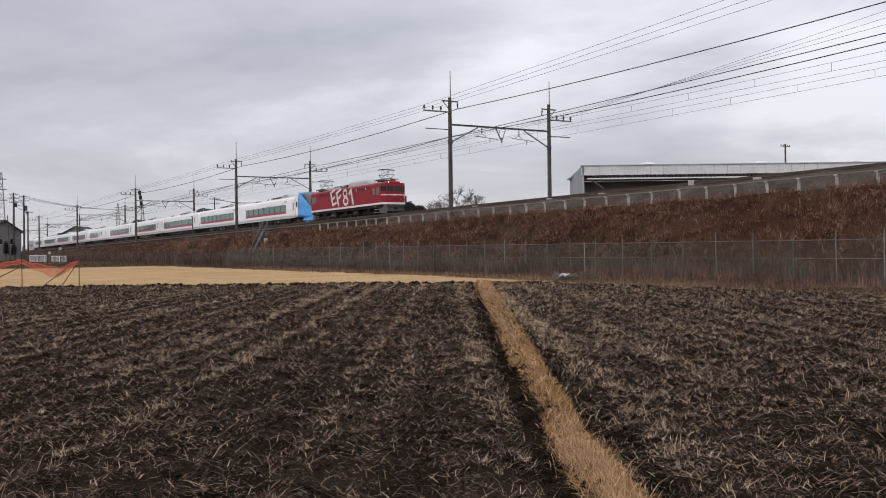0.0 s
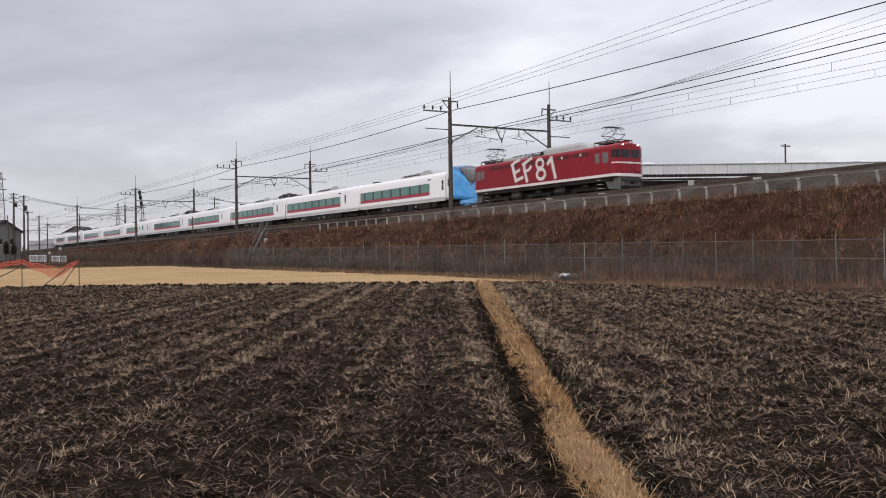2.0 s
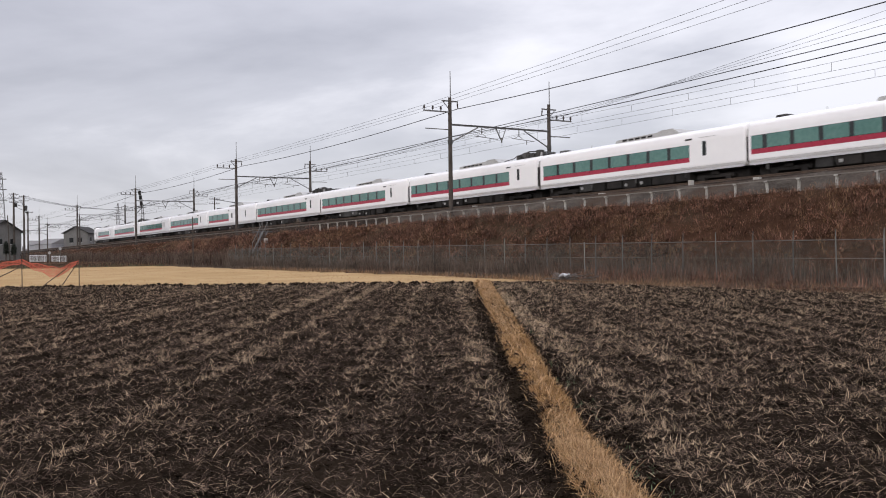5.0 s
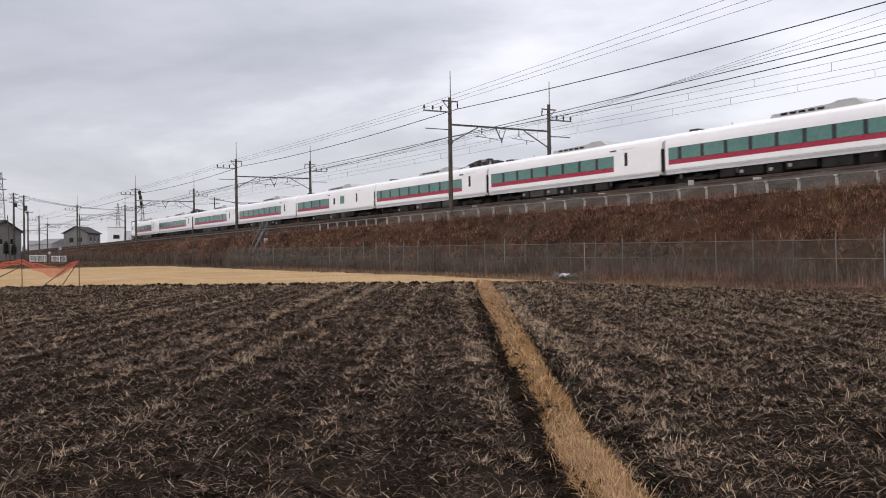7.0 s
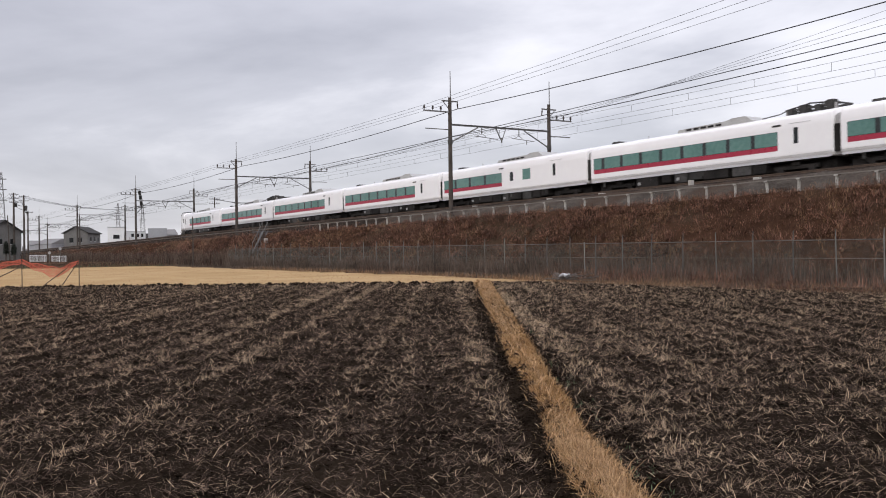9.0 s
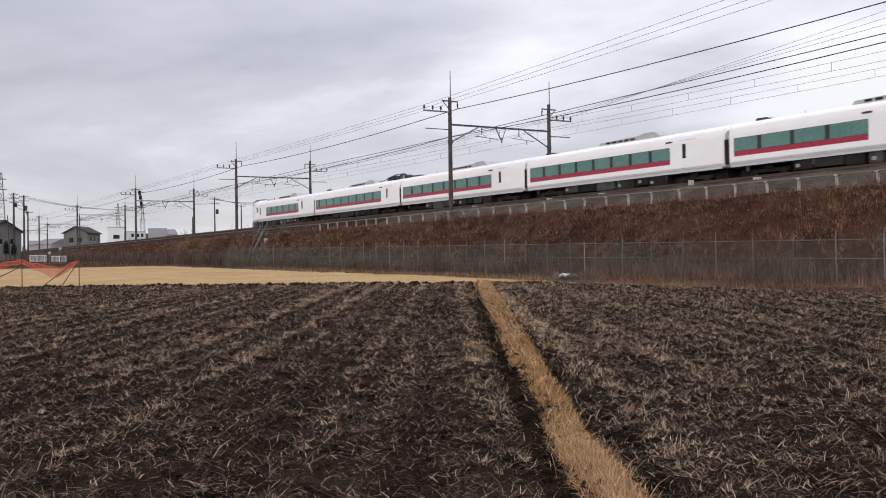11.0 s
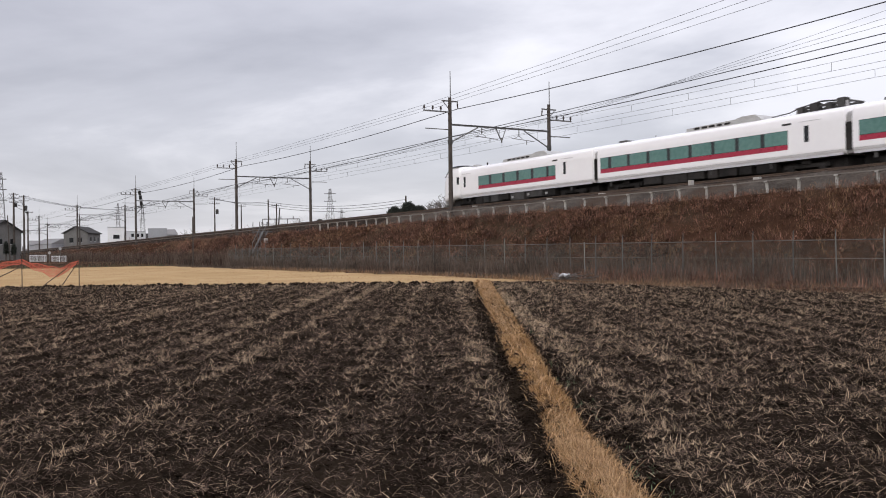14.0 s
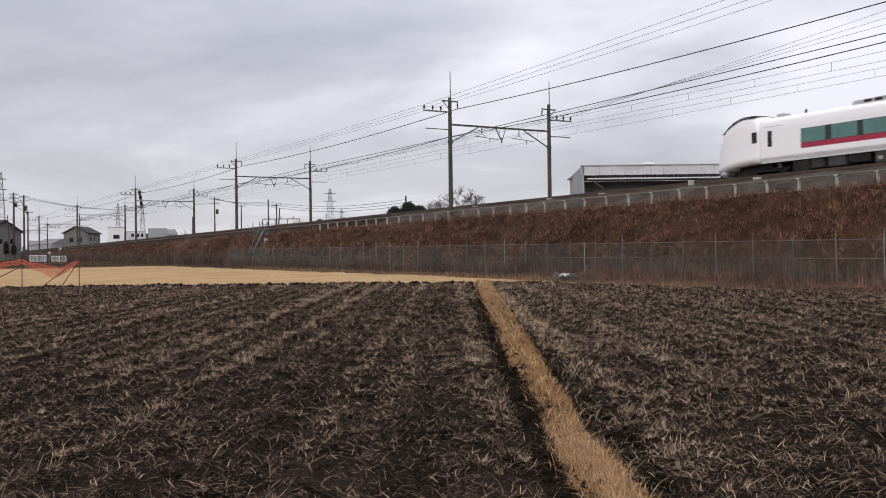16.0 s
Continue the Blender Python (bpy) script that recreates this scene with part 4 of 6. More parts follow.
        for y in (-1.2, 1.2):
            for k in range(3):
                part("footstep", box(*sorted((e - s * 2.0, e - s * 1.6)), y - 0.18, y + 0.18, 0.5 + 0.3 * k, 0.54 + 0.3 * k), ROOFGREY, c)
    # roof
    arch = lambda x, w, zt: [(x, -w, 3.6), (x, -w * 0.98, zt - 0.28), (x, -w * 0.88, zt - 0.10), (x, -w * 0.6, zt - 0.02), (x, 0, zt), (x, w * 0.6, zt - 0.02), (x, w * 0.88, zt - 0.10), (x, w * 0.98, zt - 0.28), (x, w, 3.6)]
    v, f = loft([arch(8.8, 1.0, 4.0), arch(9.0, 1.05, 4.16), arch(9.3, 1.06, 4.23), arch(13.3, 1.06, 4.23), arch(13.8, 1.02, 4.16), arch(14.2, 0.95, 3.98), arch(14.5, 0.85, 3.72)])
    hood = obj("roof_hood", v, f, ROOFGREY, c, "weathered grey roof hood")
    part("hood_vent", box(8.72, 9.1, -1.09, -0.25, 3.66, 3.95, 0.02), UNDER, hood)
    for i in range(7):
        x = 9.5 + i * 0.62
        part("hood_seam", tube([(x, -1.06, 3.72), (x, -0.98, 4.02), (x, -0.80, 4.17), (x, 0.0, 4.235), (x, 0.80, 4.17), (x, 0.98, 4.02), (x, 1.06, 3.72)], 0.012, 4), GANGWAY, hood)
    part("roof_box", box(3.4, 6.6, -0.95, 0.95, 3.6, 3.86, 0.05), ROOFGREY, c, "low grey roof box")
    part("roof_box", box(6.8, 8.6, -0.9, 0.9, 3.6, 3.86, 0.05), SKIRT, c, "low grey roof box")
    bm = bmesh.new()
    for x0, x1, z in ((4.2, 8.7, 4.02), (3.6, 5.2, 3.95)):
        add_tube(bm, [(x0, -0.4, z - 0.15), (x0 + 0.3, -0.4, z), (x1 - 0.3, -0.4, z), (x1, -0.4, z - 0.12)], 0.03, 5)
    part("roof_busbar", bm, DARKSTEEL, c)
    for x in (4.3, 5.2, 5.9, 6.8, 8.4):
        part("roof_insulator", tube([(x, -0.4, 3.6), (x, -0.4, 3.85), (x, -0.4, 4.02)], [0.12, 0.1, 0.06], 8), UNDER, c)
    pantograph(c, 1.15, 3.66, 1.02, "raised diamond pantograph")
    pantograph(c, 15.95, 3.66, 1.02, "raised diamond pantograph")
    for x in (1.15, 15.95):
        bm = bmesh.new()
        for q in (-0.7, 0.7):
            add_tube(bm, [(x - 1.25, q, 3.6), (x - 1.25, q, 3.95), (x - 0.6, q * 0.85, 3.98), (x + 0.7, q * 0.85, 3.98), (x + 1.2, q, 3.95), (x + 1.2, q, 3.6)], 0.045, 6)
        add_tube(bm, [(x - 1.25, -0.7, 3.95), (x - 1.25, 0.7, 3.95)], 0.04, 5)
        add_tube(bm, [(x + 1.2, -0.7, 3.95), (x + 1.2, 0.7, 3.95)], 0.04, 5)
        part("pantograph_stand", bm, DARKSTEEL, c, "dark frame carrying the pantograph")
    for x in (0.05, L - 0.1):
        part("whistle", box(x - 0.25, x + 0.25, -0.3, 0.3, 3.66, 3.86, 0.04), RED, c)
    part("aerial", tube([(3.1, -0.7, 3.6), (3.1, -0.7, 4.0)], 0.05, 6), UNDER, c)
    # running gear: three bogies
    for x in (2.9, 8.5, 14.1):
        bogie(c, x, 0.56, 1.2)
    for x in (5.0, 10.6):
        part("equipment_box", box(x, x + 1.3, -1.25, 1.25, 0.35, 1.06, 0.03), UNDER, c)
        part("air_tank", tube([(x + 0.1, -1.2, 0.62), (x + 1.2, -1.2, 0.62)], 0.18, 10), UNDERGREY, c)
    return tagged(c, "crimson electric locomotive with white class letters and lit headlamps", "locomotive")


CARS = [lead_car(), middle_car(2, EIGHT), middle_car(3, SMALL_FIRST, True), middle_car(4, EIGHT), middle_car(5, SMALL_FIRST, True),
        middle_car(6, FOUR), middle_car(7, EIGHT), middle_car(8, EIGHT), middle_car(9, SMALL_FIRST, True), tail_car()]
LOCO = locomotive()


# ---- vegetation ----
def rng(seed):
    return np.random.default_rng(seed)


def plan(s, q):
    return np.stack([DRILL[0] * s + ACROSS[0] * q, DRILL[1] * s + ACROSS[1] * q], 1)


def scatter(n, s0, s1, q0, q1, seed):
    r = rng(seed)
    return plan(r.uniform(s0, s1, n), r.uniform(q0, q1, n))


LANES = ((0.40, 0.17, 0.42), (1.8, 0.2, 1.0), (-3.15, 0.2, 0.5), (-4.5, 0.3, 0.5), (-1.15, 0.15, 0.25), (-7.6, 0.35, 0.35), (3.1, 0.2, 0.3), (4.4, 0.2, 0.2), (-10.2, 0.5, 0.3), (6.9, 0.3, 0.25))


def lane(s, q):
    """Swathes where more straw was left, broken along their length."""
    w = 0 * q
    for c, half, amount in LANES:
        w = w + amount * np.exp(-((q - c) / half) ** 2)
    return w * np.clip(0.5 + 1.0 * vnoise(s + 3 * np.floor(q), q, 1.3), 0.03, 1.3) * np.where(q < 0, np.clip((s - 6) / 9, 0.12, 1), 1.0)


def clear_strips(s, q):
    """The grass path and the bare dark furrows on both sides of it."""
    d = q - path_q(s)
    half = path_half(s)
    return (d > -half - 0.2) & (d < half + 0.12)


def straws():
    """Loose straw lying on the soil."""
    g = rng(1)
    n = 860000
    ss = 3.2 * (46 / 3.2) ** g.uniform(0, 1, n)
    fan = plan(ss, g.uniform(-1, 1, n) * (2.0 + 0.56 * ss))
    xy = np.concatenate([scatter(90000, -3, 46, -40, 27, 4), scatter(20000, -8, 3.6, -9, 9, 6), fan])
    x, y = xy[:, 0], xy[:, 1]
    s, q = x * DRILL[0] + y * DRILL[1], x * ACROSS[0] + y * ACROSS[1]
    r = rng(9)
    patch = 0.5 + 0.5 * vnoise(s * 0.45, q * 1.4, 0.8)
    fine = 0.5 + 0.5 * vnoise(x, y, 0.16)
    rows = 0.5 + 0.5 * np.cos(2 * math.pi * (q + 0.06 * vnoise(s, q, 1.5)) / 0.62)
    swath = lane(s, q)
    chance = 0.115 + 0.165 * patch + 0.15 * rows * patch + 0.30 * fine ** 2 + 0.4 * swath
    chance = chance * np.clip(np.hypot(x, y) / 16.0, 0.30, 1.0)
    keep = in_field(x, y) & (r.uniform(0, 1, len(x)) < chance) & ~(clear_strips(s, q) & (r.uniform(0, 1, len(x)) < 0.93))
    x, y, s, q, swath = x[keep], y[keep], s[keep], q[keep], swath[keep]
    n = len(x)
    base = np.stack([x, y, field_height(x, y) + r.uniform(0.0, 0.03, n)], 1)
    dark = r.uniform(0, 1, n) < np.where(q < 0.7, 0.90, 0.80) - 0.42 * np.clip(s / 40, 0, 1) ** 0.8 - 0.12 * (vnoise(x, y, 0.9) > 0.35) - 0.3 * np.minimum(swath, 1)
    length = r.uniform(0.035, 0.13, n) * (1 + np.hypot(x, y) / 60) * np.where(r.uniform(0, 1, n) < 0.12, 1.7, 1.0)
    width = r.uniform(0.0015, 0.0036, n) * (0.9 + np.hypot(x, y) / 9.0)
    for m, pick, label in ((STRAW_DARK, dark, "weathered brown straw strewn over the soil"), (STRAW, ~dark, "pale dry straw strewn over the soil")):
        k = int(pick.sum())
        ob = blades("straw", base[pick], r.uniform(0, 2 * math.pi, k), r.uniform(0.95, 1.62, k), length[pick], width[pick], m, 0.5)
        tagged(ob, label, "straw", kind="stuff")


def stubble():
    """Tufts of cut stalks along the rows."""
    r = rng(21)
    cs = []
    for row in range(-64, 44):
        q = row * 0.62
        s = np.arange(0, 46, 0.42)
        s = s + r.uniform(-0.18, 0.18, len(s))
        prob = (0.62 if q < 4 else 0.45) if q > 1.2 else 0.2
        pick = r.uniform(0, 1, len(s)) < prob * (0.6 + 0.7 * vnoise(s, s * 0 + q * 3, 2.0)) + 0.35 * lane(s, s * 0 + q)
        s = s[pick]
        cs.append(np.stack([s, q + r.normal(0, 0.09, len(s))], 1))
    for c, half, amount in LANES:
        k = int(330 * amount)
        cs.append(np.stack([r.uniform(3, 45, k), r.normal(c, half * 0.6, k)], 1))
    sq = np.concatenate(cs)
    sq = sq[~clear_strips(sq[:, 0], sq[:, 1])]
    c = plan(sq[:, 0], sq[:, 1])
    inside = in_field(c[:, 0], c[:, 1])
    c, sq = c[inside], sq[inside]
    n = len(c)
    big = 1 + 0.5 * np.minimum(lane(sq[:, 0], sq[:, 1]), 1)
    size = big * r.uniform(0.4, 1.1, n) * np.where(r.uniform(0, 1, n) < 0.07, 1.6, 1.0)
    k = 15
    cx, cy, sz = np.repeat(c[:, 0], k), np.repeat(c[:, 1], k), np.repeat(size, k)
    lean0 = np.repeat(r.uniform(0, 2 * math.pi, n), k)
    x, y = cx + r.normal(0, 0.045, n * k) * sz, cy + r.normal(0, 0.045, n * k) * sz
    base = np.stack([x, y, field_height(x, y) - 0.005], 1)
    heading = np.where(r.uniform(0, 1, n * k) < 0.55, lean0 + r.normal(0, 0.5, n * k), r.uniform(0, 2 * math.pi, n * k))
    ob = blades("stubble", base, heading, r.uniform(0.35, 1.45, n * k), r.uniform(0.05, 0.16, n * k) * sz, r.uniform(0.0022, 0.0046, n * k) * (1 + np.hypot(x, y) / 25), STRAW, 0.5)
    tagged(ob, "pale tufts of cut stubble along the field rows", "stubble", kind="stuff")
    # green sprouts near the path
    s = r.uniform(5, 40, 1500)
    xy = plan(s, path_q(s) + path_half(s) + r.uniform(0.02, 0.3, 1500))
    x, y = xy[:, 0], xy[:, 1]
    g = vnoise(x, y, 0.8) > 0.2
    x, y = x[g], y[g]
    n = len(x)
    ob = blades("weed_sprouts", np.stack([x, y, field_height(x, y)], 1), r.uniform(0, 6.28, n), r.uniform(0.3, 1.2, n), r.uniform(0.03, 0.08, n), r.uniform(0.006, 0.012, n), SPROUT)
    tagged(ob, "small green weeds beside the grass path", "weeds", kind="stuff")


def grass_path():
    r = rng(31)
    for n, s0, s1, f in ((52000, 3, 17, 1.1), (32000, 17, 46, 1.9), (9000, -8, 3, 1.2)):
        s = r.uniform(s0, s1, n)
        wob = 0.03 * vnoise(s, s * 0, 2.7) + 0.025 * vnoise(s, s * 0 + 9, 0.8)
        half = path_half(s) * (1 + 0.12 * vnoise(s, s * 0 + 3, 1.3))
        out = r.uniform(-1, 1, n)
        xy = plan(s, path_q(s) + wob + out * half)
        x, y = xy[:, 0], xy[:, 1]
        heading = np.where(r.uniform(0, 1, n) < 0.5, np.arctan2(ACROSS[1] * out, ACROSS[0] * out) + r.normal(0, 0.8, n), r.uniform(0, 6.28, n))
        tuft = np.clip(0.85 + 0.35 * vnoise(x, y, 0.45) + 0.25 * vnoise(x, y, 0.16), 0.45, 1.5)
        ob = blades("path_grass", np.stack([x, y, field_height(x, y) - 0.02], 1), heading, np.clip(r.normal(0.85, 0.35, n), 0.05, 1.5), r.uniform(0.05, 0.14, n) * tuft, r.uniform(0.003, 0.006, n) * f, GOLD, 1.0)
        tagged(ob, "golden dry grass growing on the narrow field path", "grass", kind="stuff")
    # longer drooping wisps
    n = 3600
    s = r.uniform(3, 44, n)
    xy = plan(s, path_q(s) + r.normal(0, 0.55, n) * path_half(s))
    ob = blades("grass_wisps", np.stack([xy[:, 0], xy[:, 1], field_height(xy[:, 0], xy[:, 1])], 1), r.uniform(0, 6.28, n), r.uniform(0.5, 1.45, n), r.uniform(0.12, 0.26, n), r.uniform(0.003, 0.0055, n) * (1 + s / 20), LONGGRASS, 1.0)
    tagged(ob, "long dry wisps lying over the field path", "grass", kind="stuff")
    # one long pale tussock on the path
    n = 4600
    s = r.normal(6.9, 0.75, n)
    xy = plan(s, path_q(s) + r.normal(0, 0.085, n))
    ob = blades("tussock", np.stack([xy[:, 0], xy[:, 1], field_height(xy[:, 0], xy[:, 1])], 1), r.uniform(0, 6.28, n), np.clip(r.normal(0.7, 0.35, n), 0.02, 1.4), r.uniform(0.07, 0.19, n), r.uniform(0.0025, 0.0045, n), LONGGRASS, 1.2)
    tagged(ob, "long pale dry tussock on the field path", "grass", kind="stuff")


LONGGRASS = surf("pale_long_grass", (0.29, 0.170, 0.085), (0.47, 0.31, 0.17), 2.0, 0.85, 0.0, island=0.4, spec=0.2)


def bank_z(x, y):
    r = rail_z(x)
    u = np.clip((y - 33.0) / 5.3, 0, 1)
    z = np.maximum(-0.1 + (r - 1.35) * u, -0.05)
    top = np.where(y > 39.6, r - 1.38 + 0.28 * np.clip(y - 39.6, 0, 1), r - 1.45 + 0.054 * (y - 38.3))
    return np.where(y > 38.3, top, z)


def bank_weeds():
    """Matted dry shrubs: short twigs at all heights of an uneven canopy."""
    r = rng(41)
    for n, x0, x1, f in ((150000, -72, 8, 0.6), (50000, -135, -72, 1.2), (34000, -430, -135, 2.6)):
        x, y = r.uniform(x0, x1, n), r.uniform(32.7, 41.0, n)
        clump = np.clip(0.45 + 0.35 * vnoise(x, y, 2.4) + 0.35 * vnoise(x, y, 1.1) + 0.25 * vnoise(x, y, 0.45), 0.04, 1.3)
        keep = (r.uniform(0, 1, n) < 0.2 + 0.8 * clump) & (rail_z(x) > 1.7) & ((y < 39.2) | (x < -84) | (r.uniform(0, 1, n) < 0.45))
        x, y, clump = x[keep], y[keep], clump[keep]
        k = len(x)
        crest = np.where(y > 39.2, np.where(x < -84, 1.7, 0.35), np.where(y > 37.8, 0.62, 1.0))
        lift = r.uniform(0, 1, k) ** 0.7 * (0.08 + 0.8 * clump ** 1.4) * crest
        h = r.uniform(0.08, 0.28, k) * np.where((y > 39.2) & (x > -84), 0.6, 1.0)
        tawny = (vnoise(x, y * 2.0, 6.0) + 0.55 * vnoise(x, y, 1.1) > 0.78) | ((x < -74) & (x > -101) & (vnoise(x, y, 3) > 0.1) & (y > 35.5)) | ((x < -112) & (x > -150) & (y > 34.5) & (vnoise(x, y, 4) > 0.0))
        reed = ((y < 34.6 + 0.6 * vnoise(x, y, 4)) & (r.uniform(0, 1, k) < 0.75)) | ((y > 38.9) & (r.uniform(0, 1, k) < 0.7)) | (r.uniform(0, 1, k) < 0.14)
        base = np.stack([x, y, bank_z(x, y) - 0.05 + 0.12 * vnoise(x, y, 1.4) + lift], 1)
        for m, pick, label in ((RUST, ~tawny & ~reed, "red-brown dry weeds covering the railway bank"), (TAWNY, tawny & ~reed, "tawny dry grass on the railway bank"), (REED, reed, "grey-brown dead stalks on the railway bank")):
            c = int(pick.sum())
            ob = blades("bank_weeds", base[pick], r.uniform(0, 6.28, c), r.uniform(0.1, 1.7, c), h[pick], r.uniform(0.012, 0.03, c) * f, m, 1.1)
            tagged(ob, label, "weeds", kind="stuff")


BRAMBLE = surf("dark_brown_brambles", (0.030, 0.017, 0.013), (0.10, 0.055, 0.040), 0.8, 0.9, 0.0, island=0.4, spec=0.05)
PALERUST = surf("pale_red_brown_twigs", (0.12, 0.064, 0.045), (0.26, 0.148, 0.105), 0.8, 0.9, 0.0, island=0.4, spec=0.05)


def bank_bushes():
    """Low bare bushes on the bank: each a dome of twigs that fan out from its foot and branch near the tips."""
    r = rng(43)
    for n, k, x0, x1, y0, y1, wide in ((2700, 56, -70, 8, 33.2, 39.5, 0.016), (1500, 34, -135, -70, 33.2, 39.5, 0.030), (230, 56, -37, -6, 30.3, 31.9, 0.013), (150, 56, -62, -37, 31.0, 32.0, 0.014)):
        x, y = r.uniform(x0, x1, n), r.uniform(y0, y1, n)
        size = r.uniform(0.35, 0.95, n) * (0.75 + 0.4 * vnoise(x, y, 4.0)) * np.where(y > 38.2, 0.55, np.where(y < 32.2, 0.7, 1.0))
        kind = r.uniform(0, 1, n) + 0.28 * vnoise(x, y, 3.0)
        for m, lo, hi, label in ((BRAMBLE, -1, 0.27, "dark brown bare brambles on the railway bank"), (RUST, 0.27, 0.66, "red-brown bare bushes on the railway bank"), (PALERUST, 0.66, 0.88, "pale red-brown bare bushes on the railway bank"), (TAWNY, 0.88, 9, "tawny dry tussocks on the railway bank")):
            pick = (kind >= lo) & (kind < hi)
            c = int(pick.sum())
            bx, by, bs = np.repeat(x[pick], k), np.repeat(y[pick], k), np.repeat(size[pick], k)
            head, lean = r.uniform(0, 6.28, c * k), r.uniform(0.06, 1, c * k) ** 0.6 * 1.45
            start = np.where(r.uniform(0, 1, c * k) < 0.45, 0.0, r.uniform(0.25, 0.7, c * k)) * bs
            foot = np.stack([bx + np.cos(head) * np.sin(lean) * start, by + np.sin(head) * np.sin(lean) * start, np.maximum(bank_z(bx, by), 0) - 0.03 + np.cos(lean) * start], 1)
            ob = blades("bank_bushes", foot, head + r.normal(0, 0.7, c * k), np.clip(lean + r.normal(0, 0.35, c * k), 0.02, 1.5), bs * r.uniform(0.3, 0.62, c * k), wide * r.uniform(0.6, 1.4, c * k), m, 0.8)
            tagged(ob, label, "bushes", kind="stuff")


def thicket():
    """Dead stalks and brambles behind and in front of the wire fence."""
    r = rng(51)
    for n, x0, x1, y0, y1, h0, h1, m, f in ((15000, -120, -16, 32.35, 33.5, 0.7, 1.65, REED, 1.0), (9000, -92, -38, 31.3, 32.15, 0.6, 1.7, REED, 1.0), (16000, -260, -92, 31.3, 33.6, 0.7, 2.6, REED, 1.6), (6000, -180, -92, 31.3, 34.0, 0.7, 2.2, BRAMBLE, 1.8), (7000, -128, -106, 6, 31, 0.25, 0.6, BRAMBLE, 2.0), (5000, -125, -104, 6, 31, 0.15, 0.42, SPROUT, 2.0), (9000, -150, -104, 6, 32, 0.15, 0.5, TAWNY, 1.8), (7000, -150, -108, 6, 32, 0.2, 0.6, REED, 1.8), (5000, -70, -16, 32.3, 33.4, 0.6, 1.3, RUST, 1.0),
                                      (3500, -40, -8, 30.9, 32.1, 0.35, 0.95, RUST, 0.7), (7000, -60, -8, 31.0, 32.1, 0.35, 0.95, REED, 0.7), (7000, -37, 0, 27.3, 32.3, 0.1, 0.36, RUST, 0.6), (13000, -37, 0, 27.3, 32.3, 0.1, 0.4, REED, 0.6), (4000, -37, 0, 27.0, 32.3, 0.12, 0.4, TAWNY, 0.6), (5000, -38, -26, 27.3, 29.4, 0.08, 0.3, TAWNY, 0.8), (9000, -110, -37, 28.6, 32.4, 0.12, 0.5, REED, 1.2), (7000, -80, -37, 28.4, 30.5, 0.1, 0.4, TAWNY, 1.0)):
        x, y = r.uniform(x0, x1, n), r.uniform(y0, y1, n)
        c = 0.5 + 0.5 * vnoise(x, y, 1.7)
        keep = r.uniform(0, 1, n) < 0.3 + 0.8 * c
        x, y, c = x[keep], y[keep], c[keep]
        k = len(x)
        tall = h1 > 1
        ob = blades("dead_stalks" if tall else "dry_weeds", np.stack([x, y, np.maximum(bank_z(x, y), 0) - 0.03], 1), r.uniform(0, 6.28, k), np.abs(r.normal(0, 0.24 if tall else 0.6, k)), r.uniform(h0, h1, k) * (0.55 + 0.5 * c), r.uniform(0.012, 0.026, k) * f, m, 0.5)
        tagged(ob, "tall grey-brown dead stalks along the wire fence" if tall else "low dry weeds between field and fence", "weeds", kind="stuff")
    # sparse tufts on the lawn and its edge
    n = 26000
    x, y = r.uniform(-105, -36, n), r.uniform(3, 29, n)
    s = x * ROW[0] + y * ROW[1]
    edge = np.exp(-((s - 45.2) / 0.5) ** 2)
    keep = in_lawn(x, y) & (r.uniform(0, 1, n) < 0.25 + 0.8 * edge)
    x, y, edge = x[keep], y[keep], edge[keep]
    k = len(x)
    ob = blades("lawn_tufts", np.stack([x, y, np.zeros(k)], 1), r.uniform(0, 6.28, k), r.uniform(0.2, 1.2, k), r.uniform(0.04, 0.1, k) * (1 + 1.2 * edge), r.uniform(0.012, 0.025, k), GOLD)
    tagged(ob, "short dry tufts on the beige lawn", "grass", kind="stuff")


